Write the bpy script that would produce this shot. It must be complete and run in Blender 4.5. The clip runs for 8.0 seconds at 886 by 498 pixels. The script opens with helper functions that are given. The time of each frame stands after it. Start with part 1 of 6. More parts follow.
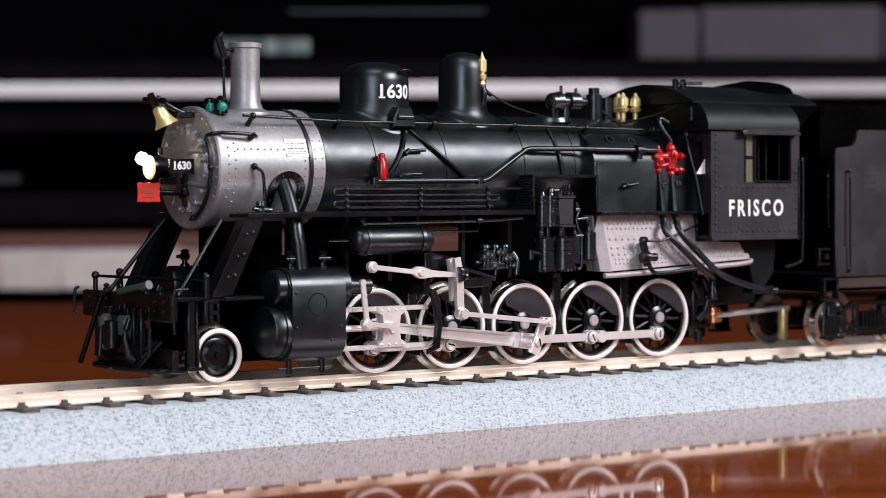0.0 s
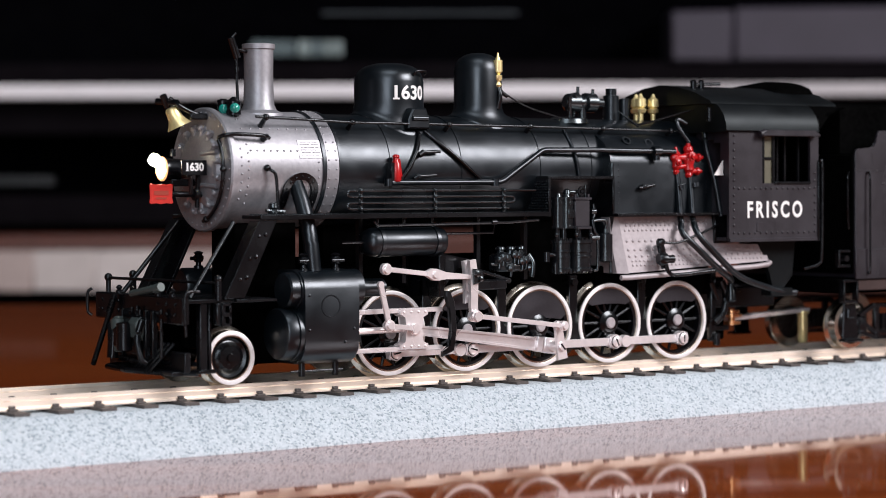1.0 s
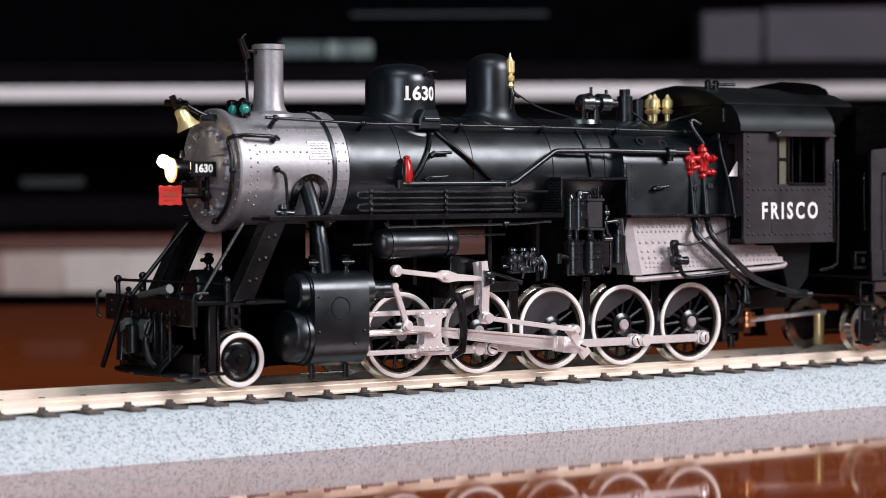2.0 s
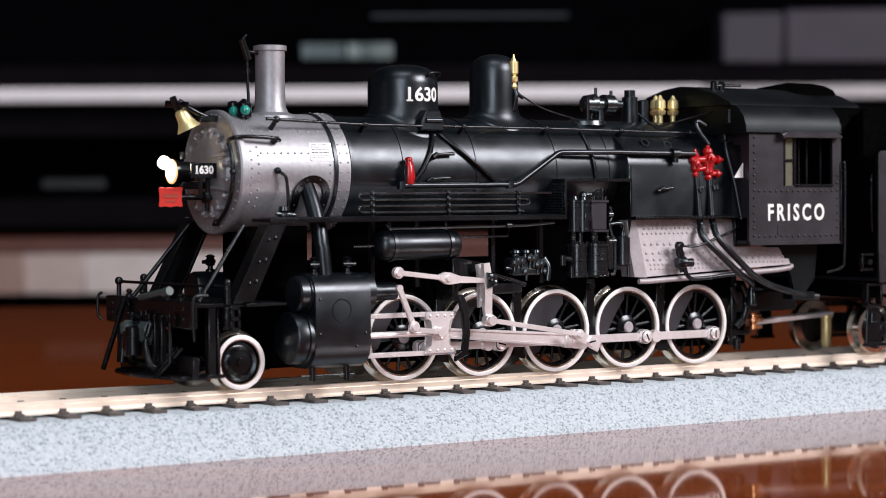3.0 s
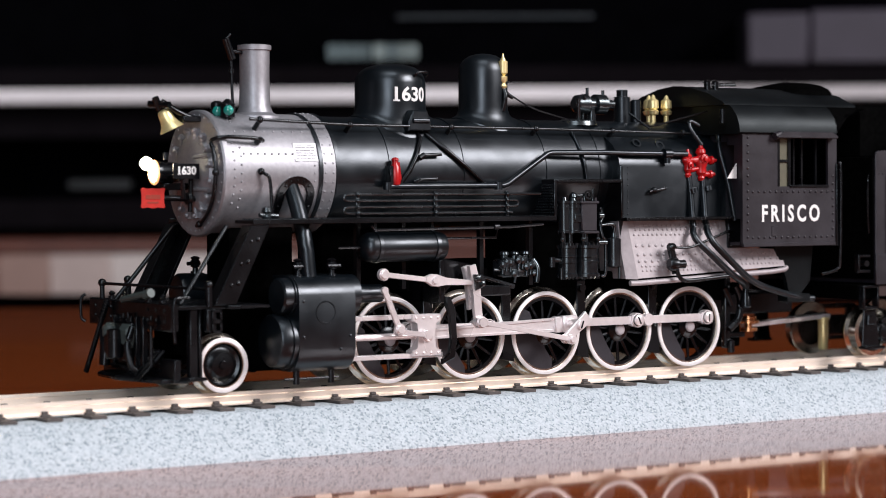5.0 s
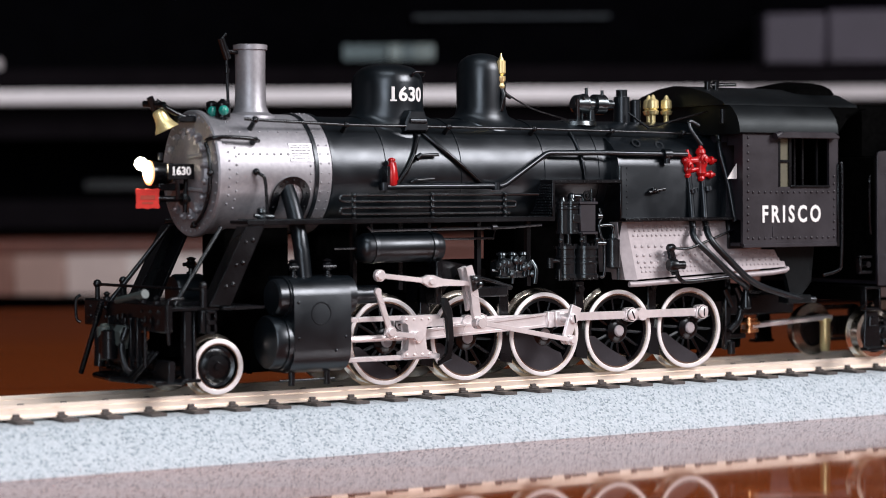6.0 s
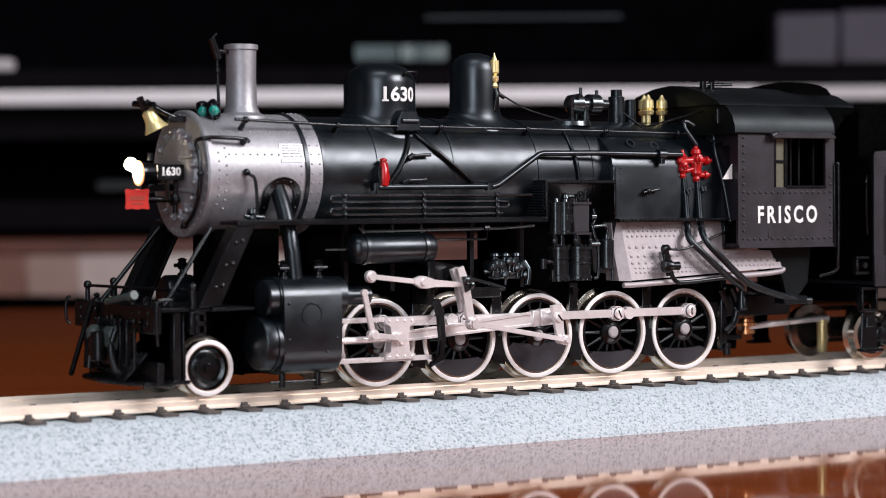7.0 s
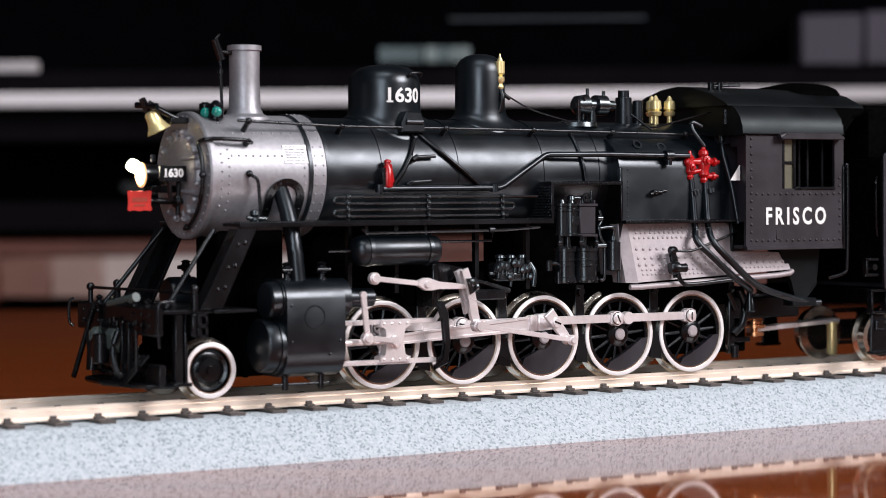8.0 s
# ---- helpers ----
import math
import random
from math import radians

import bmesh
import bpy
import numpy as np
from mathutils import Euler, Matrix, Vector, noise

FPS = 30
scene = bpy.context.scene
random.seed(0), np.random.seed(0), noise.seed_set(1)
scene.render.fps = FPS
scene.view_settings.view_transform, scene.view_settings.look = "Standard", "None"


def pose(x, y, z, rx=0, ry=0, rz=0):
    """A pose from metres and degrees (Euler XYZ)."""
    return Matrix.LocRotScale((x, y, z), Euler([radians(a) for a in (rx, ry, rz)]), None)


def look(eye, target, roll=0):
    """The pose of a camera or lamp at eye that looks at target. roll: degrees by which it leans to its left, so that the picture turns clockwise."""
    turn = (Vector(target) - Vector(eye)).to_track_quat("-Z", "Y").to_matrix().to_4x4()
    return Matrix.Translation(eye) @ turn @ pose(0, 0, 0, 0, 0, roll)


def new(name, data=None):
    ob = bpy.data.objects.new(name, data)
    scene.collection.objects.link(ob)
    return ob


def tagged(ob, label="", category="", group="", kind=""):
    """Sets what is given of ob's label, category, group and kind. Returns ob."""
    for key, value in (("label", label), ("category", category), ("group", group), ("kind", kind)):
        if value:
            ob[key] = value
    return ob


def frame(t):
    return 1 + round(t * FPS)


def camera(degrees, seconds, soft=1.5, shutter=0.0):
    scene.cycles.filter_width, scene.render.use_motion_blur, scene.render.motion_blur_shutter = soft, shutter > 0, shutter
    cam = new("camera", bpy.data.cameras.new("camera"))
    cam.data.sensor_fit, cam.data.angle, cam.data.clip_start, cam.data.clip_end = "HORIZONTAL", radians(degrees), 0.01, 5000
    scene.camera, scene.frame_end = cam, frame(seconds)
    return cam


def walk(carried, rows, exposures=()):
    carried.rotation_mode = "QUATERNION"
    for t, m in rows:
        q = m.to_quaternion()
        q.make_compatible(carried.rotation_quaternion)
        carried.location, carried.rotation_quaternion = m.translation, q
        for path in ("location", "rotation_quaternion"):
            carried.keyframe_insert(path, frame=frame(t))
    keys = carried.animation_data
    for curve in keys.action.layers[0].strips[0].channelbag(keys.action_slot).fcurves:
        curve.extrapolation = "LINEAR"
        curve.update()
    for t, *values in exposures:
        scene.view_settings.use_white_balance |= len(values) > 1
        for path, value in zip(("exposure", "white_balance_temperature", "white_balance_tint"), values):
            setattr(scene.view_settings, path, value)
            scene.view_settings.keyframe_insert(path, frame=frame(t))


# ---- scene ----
# ---- camera ----
EYE = (-0.2413, -0.3374, 0.0318)
TURNS = [  # seconds, degrees to the left of +y, degrees up, lean
    (0.0, -35.838, -1.472, -0.217), (0.5, -35.340, -1.452, -0.232), (1.0, -35.005, -1.431, -0.236),
    (1.5, -34.642, -1.418, -0.261), (3.0, -33.755, -1.358, -0.274), (3.5, -33.693, -1.357, -0.289),
    (4.0, -33.660, -1.364, -0.276), (4.5, -33.393, -1.348, -0.281), (6.0, -32.705, -1.323, -0.291),
    (6.5, -32.542, -1.306, -0.293), (7.0, -32.402, -1.311, -0.306), (7.5, -32.007, -1.294, -0.307),
    (8.0, -31.796, -1.272, -0.323)]
TRAVEL = [  # seconds, millimetres that the train has rolled towards -x
    (0.0, -13.27), (0.5, -10.95), (1.0, -9.32), (1.5, -7.42), (3.0, -1.78), (3.5, 0.0), (4.0, 1.83),
    (4.5, 4.14), (6.0, 10.02), (6.5, 12.0), (7.0, 14.01), (7.5, 16.14), (8.0, 17.88)]


def aimed(yaw, pitch, roll):
    a, b = radians(yaw), radians(pitch)
    way = Vector((-math.sin(a) * math.cos(b), math.cos(a) * math.cos(b), math.sin(b)))
    return look(EYE, Vector(EYE) + way, roll)


cam = camera(22.1, 8.0, soft=0.6)
cam.data.dof.use_dof = True
cam.data.dof.focus_distance = 0.398
cam.data.dof.aperture_fstop = 28.0
walk(cam, [(t, aimed(y, p, r)) for t, y, p, r in TURNS])

# ---- light ----
ROOM = Matrix.Translation((EYE[0], EYE[1], 0)) @ Matrix.Rotation(radians(-33.7), 4, "Z")  # +y: across the table
scene.view_settings.exposure = 0.05
world = bpy.data.worlds.new("room_air")
world.use_nodes = True
world.node_tree.nodes["Background"].inputs[0].default_value = (0.75, 0.86, 1.0, 1)
world.node_tree.nodes["Background"].inputs[1].default_value = 0.01
scene.world = world


def area_lamp(name, m, width, height, watts, colour):
    data = bpy.data.lights.new(name, "AREA")
    data.shape, data.size, data.size_y, data.energy, data.color = "RECTANGLE", width, height, watts, colour
    ob = new(name, data)
    ob.matrix_world = m
    return ob


def local(x, y, z):
    return ROOM @ Vector((x, y, z))


area_lamp("window_daylight", look(local(-0.2, -1.52, 0.66), local(0.0, 0.4, 0.05)), 0.6, 1.2, 16, (0.85, 0.90, 1.0))
area_lamp("side_window_daylight", look(local(2.04, -0.45, 1.33), local(0.15, 0.38, 0)), 1.15, 0.78, 77, (1.0, 0.945, 0.98))
# unseen overhead light, added to shape the boiler highlight
area_lamp("overhead_fill_light", look(local(0.05, -0.42, 1.62), local(0.05, 0.30, 0)), 0.9, 0.6, 8, (0.86, 0.92, 1.0))


# ---- materials ----
def material(name, colour, rough=0.5, metal=0.0, spread=0.15, size=900.0, bump=0.0, coat=0.0, rough_spread=0.1, tone=None, spec=0.5, sheen_tint=None):
    """Plain paint, metal or plastic with grain at two scales. size: cells per metre of the fine grain."""
    m = bpy.data.materials.new(name)
    m.use_nodes = True
    n, k = m.node_tree.nodes, m.node_tree.links
    p = n["Principled BSDF"]
    co = n.new("ShaderNodeTexCoord")
    fine, broad = n.new("ShaderNodeTexNoise"), n.new("ShaderNodeTexNoise")
    fine.inputs["Scale"].default_value, broad.inputs["Scale"].default_value = size, size / 12
    fine.inputs["Detail"].default_value = 3
    for t in (fine, broad):
        k.new(co.outputs["Object"], t.inputs["Vector"])
    mix = n.new("ShaderNodeMix")
    mix.data_type = "RGBA"
    mean = n.new("ShaderNodeMath")
    mean.operation = "MULTIPLY_ADD"
    mean.inputs[1].default_value = 0.5
    half = n.new("ShaderNodeMath")
    half.operation = "MULTIPLY"
    half.inputs[1].default_value = 0.5
    k.new(broad.outputs["Fac"], half.inputs[0])
    k.new(fine.outputs["Fac"], mean.inputs[0])
    k.new(half.outputs[0], mean.inputs[2])
    ramp = n.new("ShaderNodeMapRange")
    ramp.inputs[1].default_value, ramp.inputs[2].default_value = 0.32, 0.68
    k.new(mean.outputs[0], ramp.inputs[0])
    k.new(ramp.outputs[0], mix.inputs["Factor"])
    other = tone or tuple(c * (1 - 2 * spread) for c in colour)
    mix.inputs["A"].default_value = (*other, 1)
    mix.inputs["B"].default_value = (*[min(1, c * (1 + spread)) for c in colour], 1)
    k.new(mix.outputs["Result"], p.inputs["Base Color"])
    rr = n.new("ShaderNodeMapRange")
    rr.inputs[1].default_value, rr.inputs[2].default_value = 0.35, 0.65
    rr.inputs[3].default_value, rr.inputs[4].default_value = max(0, rough - rough_spread / 2), min(1, rough + rough_spread / 2)
    k.new(broad.outputs["Fac"], rr.inputs[0])
    k.new(rr.outputs[0], p.inputs["Roughness"])
    p.inputs["Metallic"].default_value = metal
    p.inputs["Specular IOR Level"].default_value = spec
    p.inputs["Specular Tint"].default_value = (*(sheen_tint or (1, 1, 1)), 1)
    p.inputs["Coat Weight"].default_value = coat
    p.inputs["Coat Roughness"].default_value = 0.06
    if bump:
        b = n.new("ShaderNodeBump")
        b.inputs["Strength"].default_value, b.inputs["Distance"].default_value = bump, 0.0001
        k.new(fine.outputs["Fac"], b.inputs["Height"])
        k.new(b.outputs[0], p.inputs["Normal"])
    return m


def glow(name, colour, strength):
    m = bpy.data.materials.new(name)
    m.use_nodes = True
    p = m.node_tree.nodes["Principled BSDF"]
    p.inputs["Base Color"].default_value = (*colour, 1)
    p.inputs["Emission Color"].default_value = (*colour, 1)
    p.inputs["Emission Strength"].default_value = strength
    return m


def ballast_material():
    """Pale blue-grey moulded ballast with dark and white specks."""
    m = material("ballast", (0.60, 0.66, 0.70), 0.8, 0, 0.10, 1800, 0.3)
    n, k = m.node_tree.nodes, m.node_tree.links
    p = n["Principled BSDF"]
    co = n.new("ShaderNodeTexCoord")
    v = n.new("ShaderNodeTexVoronoi")
    v.inputs["Scale"].default_value = 3000
    k.new(co.outputs["Object"], v.inputs["Vector"])
    ramp = n.new("ShaderNodeValToRGB")
    e = ramp.color_ramp.elements
    e[0].position, e[0].color = 0.0, (0.25, 0.295, 0.32, 1)
    e[1].position, e[1].color = 0.30, (0.475, 0.53, 0.56, 1)
    a = ramp.color_ramp.elements.new(0.16)
    a.color = (0.365, 0.42, 0.45, 1)
    b = ramp.color_ramp.elements.new(0.20)
    b.color = (0.43, 0.485, 0.515, 1)
    c = ramp.color_ramp.elements.new(0.85)
    c.color = (0.60, 0.645, 0.67, 1)
    sep = n.new("ShaderNodeSeparateColor")
    k.new(v.outputs["Color"], sep.inputs[0])
    k.new(sep.outputs[0], ramp.inputs[0])
    mix = n.new("ShaderNodeMix")
    mix.data_type, mix.blend_type = "RGBA", "MULTIPLY"
    mix.inputs["Factor"].default_value = 0.35
    old = p.inputs["Base Color"].links[0].from_socket
    k.new(ramp.outputs[0], mix.inputs["A"])
    k.new(old, mix.inputs["B"])
    k.new(mix.outputs["Result"], p.inputs["Base Color"])
    for node in n:
        if node.type == "BUMP":
            k.new(v.outputs["Distance"], node.inputs["Height"])
            node.inputs["Distance"].default_value = 0.0002
    return m


def wood_material():
    """Red-brown lacquered wood: long faint grain under a hard gloss."""
    m = bpy.data.materials.new("lacquered_wood")
    m.use_nodes = True
    n, k = m.node_tree.nodes, m.node_tree.links
    p = n["Principled BSDF"]
    co, mp = n.new("ShaderNodeTexCoord"), n.new("ShaderNodeMapping")
    mp.inputs["Scale"].default_value = (3, 60, 60)
    mp.inputs["Rotation"].default_value = (0, 0, 0.05)
    k.new(co.outputs["Object"], mp.inputs["Vector"])
    a, b = n.new("ShaderNodeTexNoise"), n.new("ShaderNodeTexNoise")
    a.inputs["Scale"].default_value, a.inputs["Detail"].default_value = 2.0, 6
    b.inputs["Scale"].default_value = 14
    k.new(mp.outputs[0], a.inputs["Vector"])
    k.new(co.outputs["Object"], b.inputs["Vector"])
    ramp = n.new("ShaderNodeValToRGB")
    e = ramp.color_ramp.elements
    e[0].position, e[0].color = 0.3, (0.225, 0.044, 0.012, 1)
    e[1].position, e[1].color = 0.7, (0.34, 0.082, 0.022, 1)
    k.new(a.outputs["Fac"], ramp.inputs[0])
    k.new(ramp.outputs[0], p.inputs["Base Color"])
    rr = n.new("ShaderNodeMapRange")
    rr.inputs[3].default_value, rr.inputs[4].default_value = 0.02, 0.07
    k.new(b.outputs["Fac"], rr.inputs[0])
    k.new(rr.outputs[0], p.inputs["Roughness"])
    p.inputs["IOR"].default_value = 1.52
    return m


BLACK = material("satin_black", (0.003, 0.005, 0.007), 0.32, 0, 0.2, 2500, 0.06, rough_spread=0.08, spec=0.6, sheen_tint=(0.86, 0.94, 1.0))
CABBLACK = material("matt_black", (0.014, 0.012, 0.017), 0.48, 0, 0.2, 2500, 0.05, spec=0.45)
DARK = material("dull_black", (0.003, 0.003, 0.004), 0.27, 0, 0.3, 1500, 0.1, spec=0.45, sheen_tint=(0.88, 0.96, 1.0))
# lower sheen than the boiler black, for roof and cab steps
ROOFBLACK = material("low_sheen_roof_black", (0.004, 0.005, 0.006), 0.42, 0, 0.3, 1200, 0.08, spec=0.24, sheen_tint=(0.84, 0.97, 1.0))
CASTBLACK = material("oiled_black_casting", (0.007, 0.008, 0.010), 0.24, 0, 0.3, 1500, 0.12, spec=1.0, sheen_tint=(0.84, 0.97, 1.0))
GRAPHITE = material("graphite_silver", (0.33, 0.33, 0.35), 0.47, 0.62, 0.10, 1500, 0.12)
STEEL = material("bare_nickel", (0.88, 0.82, 0.815), 0.30, 0.5, 0.06, 800, 0.03)
TYRE = material("whitened_tyre", (0.86, 0.83, 0.82), 0.45, 0.25, 0.06, 800, 0.03)
FLANGE = material("polished_flange", (0.80, 0.74, 0.64), 0.18, 1.0, 0.05, 600)
RAILMETAL = material("nickel_silver_rail", (0.92, 0.80, 0.69), 0.36, 0.4, 0.05, 300, 0.02, tone=(0.82, 0.70, 0.58))
ASHSILVER = material("ash_silver", (0.40, 0.365, 0.375), 0.55, 0.35, 0.10, 1200, 0.1)
BRASS = material("polished_brass", (0.92, 0.77, 0.38), 0.36, 0.65, 0.08, 1200)
COPPER = material("copper_strip", (0.90, 0.46, 0.22), 0.28, 1.0, 0.1, 900)
RED = material("red_enamel", (0.42, 0.006, 0.008), 0.30, 0, 0.12, 1500, 0.05)
SIGNRED = material("red_sign", (0.60, 0.022, 0.012), 0.5, 0, 0.1, 1500)
GREEN = material("green_jewel", (0.01, 0.30, 0.24), 0.12, 0, 0.3, 1500, coat=0.6)
WHITE = material("white_lettering", (0.82, 0.82, 0.80), 0.5, 0, 0.04, 1500)
# colour near zero and no sheen, so parts stay dark under the lamps
FLATBLACK = material("flat_black", (0.002, 0.002, 0.002), 0.8, 0, 0.3, 900, spec=0.0)
GREYPART = material("grey_casting", (0.075, 0.095, 0.09), 0.5, 0.2, 0.15, 1500)
TIE = material("brown_tie_plastic", (0.085, 0.072, 0.066), 0.6, 0, 0.25, 900, 0.2)
BALLAST = ballast_material()
WOOD = wood_material()
LAMP = glow("lit_headlight", (1.0, 0.84, 0.62), 40.0)


# ---- shapes, in millimetres ----
def face_loop(bm, a, b):
    for i in range(len(a)):
        j = (i + 1) % len(a)
        bm.faces.new((a[i], a[j], b[j], b[i]))


def box(bm, x0, x1, y0, y1, z0, z1, bevel=0.0):
    m = Matrix.LocRotScale(((x0 + x1) / 2, (y0 + y1) / 2, (z0 + z1) / 2), None, (abs(x1 - x0), abs(y1 - y0), abs(z1 - z0)))
    made = bmesh.ops.create_cube(bm, size=1, matrix=m)["verts"]
    if bevel:
        edges = list({e for v in made for e in v.link_edges})
        bmesh.ops.bevel(bm, geom=edges, offset=bevel, segments=1, affect="EDGES")


def turned(bm, base, axis, profile, seg=24, close=True):
    """A solid of revolution: profile rows (distance along the axis, radius)."""
    q = Vector(axis).normalized().to_track_quat("Z", "Y").to_matrix()
    rings = []
    for h, r in profile:
        rings.append([bm.verts.new(Vector(base) + q @ Vector((max(r, 1e-4) * math.cos(2 * math.pi * i / seg), max(r, 1e-4) * math.sin(2 * math.pi * i / seg), h))) for i in range(seg)])
    for a, b in zip(rings, rings[1:]):
        face_loop(bm, a, b)
    if close:
        bm.faces.new(rings[0][::-1])
        bm.faces.new(rings[-1])


def hoop(bm, base, axis, profile, seg=24):
    """A ring of revolution whose profile closes on itself."""
    q = Vector(axis).normalized().to_track_quat("Z", "Y").to_matrix()
    rings = [[bm.verts.new(Vector(base) + q @ Vector((r * math.cos(2 * math.pi * i / seg), r * math.sin(2 * math.pi * i / seg), h))) for i in range(seg)] for h, r in profile]
    for k in range(len(rings)):
        face_loop(bm, rings[k], rings[(k + 1) % len(rings)])


def rod(bm, a, b, r, seg=10, r2=None):
    a, b = Vector(a), Vector(b)
    turned(bm, a, b - a, [(0, r), ((b - a).length, r if r2 is None else r2)], seg)


def tube(bm, pts, r, seg=10):
    pts = [Vector(p) for p in pts]
    rings = []
    up = Vector((0.13, 0.21, 0.97))
    for i, p in enumerate(pts):
        d = (pts[min(i + 1, len(pts) - 1)] - pts[max(i - 1, 0)]).normalized()
        s = d.cross(up).normalized() if abs(d.dot(up)) < 0.98 else d.cross(Vector((1, 0, 0))).normalized()
        w = s.cross(d)
        rings.append([bm.verts.new(p + r * (math.cos(2 * math.pi * k / seg) * s + math.sin(2 * math.pi * k / seg) * w)) for k in range(seg)])
    for a, b in zip(rings, rings[1:]):
        face_loop(bm, a, b)
    bm.faces.new(rings[0][::-1])
    bm.faces.new(rings[-1])


def curve(pts, n=6):
    """A smooth line through the points."""
    p = [Vector(q) for q in pts]
    p = [2 * p[0] - p[1]] + p + [2 * p[-1] - p[-2]]
    out = []
    for i in range(1, len(p) - 2):
        for k in range(n):
            t = k / n
            out.append(0.5 * (2 * p[i] + (p[i + 1] - p[i - 1]) * t + (2 * p[i - 1] - 5 * p[i] + 4 * p[i + 1] - p[i + 2]) * t * t + (3 * p[i] - p[i - 1] - 3 * p[i + 1] + p[i + 2]) * t ** 3))
    return out + [p[-2]]


def prism(bm, outline, y0, y1, bevel=0.0):
    """An outline in x and z, from y0 to y1."""
    a = [bm.verts.new((x, y0, z)) for x, z in outline]
    b = [bm.verts.new((x, y1, z)) for x, z in outline]
    face_loop(bm, a, b)
    fs = [bm.faces.new(a[::-1]), bm.faces.new(b)]
    if bevel:
        bmesh.ops.bevel(bm, geom=list({e for f in fs for e in f.edges}), offset=bevel, segments=1, affect="EDGES")


def extrude_x(bm, outline, x0, x1):
    """An outline in y and z, from x0 to x1."""
    a = [bm.verts.new((x0, y, z)) for y, z in outline]
    b = [bm.verts.new((x1, y, z)) for y, z in outline]
    face_loop(bm, a, b)
    bm.faces.new(a[::-1])
    bm.faces.new(b)


def ball(bm, at, r, seg=12):
    bmesh.ops.create_uvsphere(bm, u_segments=seg, v_segments=max(6, seg // 2), radius=r, matrix=Matrix.Translation(at))


def rivet(bm, at, way, r=0.22):
    """A small domed head."""
    turned(bm, at, way, [(-0.05, r), (r * 0.45, r * 0.85), (r * 0.8, r * 0.3)], 6)


def finish(name, bm, mat, smooth=38):
    bmesh.ops.recalc_face_normals(bm, faces=bm.faces[:])
    bmesh.ops.scale(bm, vec=(0.001, 0.001, 0.001), verts=bm.verts[:])
    me = bpy.data.meshes.new(name)
    bm.to_mesh(me)
    bm.free()
    me.materials.append(mat)
    me.polygons.foreach_set("use_smooth", [True] * len(me.polygons))
    me.set_sharp_from_angle(angle=radians(smooth))
    return me


def part(name, bm, mat, parent, label="", at=(0, 0, 0)):
    """A mesh in millimetres, as one object under a thing or a part; at: its origin there."""
    ob = new(name, finish(name, bm, mat))
    ob.parent = parent
    ob.location = Vector(at) * 0.001
    return tagged(ob, label)


def thing(name, label, category, at=(0, 0, 0), group="", kind=""):
    ob = new(name)
    ob.empty_display_size = 0.02
    ob.location = Vector(at) * 0.001
    return tagged(ob, label, category, group, kind)


def shape():
    return bmesh.new()


def words(text, size, mat, parent, m, name="lettering", label="", bold=0.0, squeeze=1.0, depth=0.04, apart=1.0, foot=False):
    """Raised letters of the built-in font, in millimetres, centred on the pose m."""
    c = bpy.data.curves.new(name, "FONT")
    c.body, c.size, c.align_x, c.align_y, c.extrude, c.offset = text, size, "CENTER", "CENTER", depth, bold
    c.resolution_u, c.space_character = 3, apart
    tmp = bpy.data.objects.new(name, c)
    scene.collection.objects.link(tmp)
    bpy.context.view_layer.update()
    me = bpy.data.meshes.new_from_object(tmp.evaluated_get(bpy.context.evaluated_depsgraph_get()))
    bpy.data.objects.remove(tmp)
    if foot:  # slab serif under the leading one
        xs = [v.co.x for v in me.vertices]
        lo, bottom = min(xs), min(v.co.y for v in me.vertices)
        bm = bmesh.new()
        bm.from_mesh(me)
        box(bm, lo - 0.07 * size, lo + 0.25 * size, bottom, bottom + 0.09 * size, -depth, depth)
        bm.to_mesh(me)
        bm.free()
    me.transform(Matrix.Scale(0.001, 4) @ m @ Matrix.Diagonal((squeeze, 1, 1, 1)))
    me.materials.clear()
    me.materials.append(mat)
    me.name = name
    ob = new(name, me)
    ob.parent = parent
    return tagged(ob, label)


SIDE = Matrix.Rotation(radians(90), 4, "X")  # letters that face -y


def on_side(x, y, z):
    return Matrix.Translation((x, y, z)) @ SIDE


# ---- the room ----
TOP = -10.0  # table top, mm below the rail


def structure(name, bm, mat, label, m=ROOM, category="", smooth=38):
    ob = new(name, finish(name, bm, mat, smooth))
    ob.matrix_world = m
    return tagged(ob, label, category or name.split("_")[0], kind="structure")


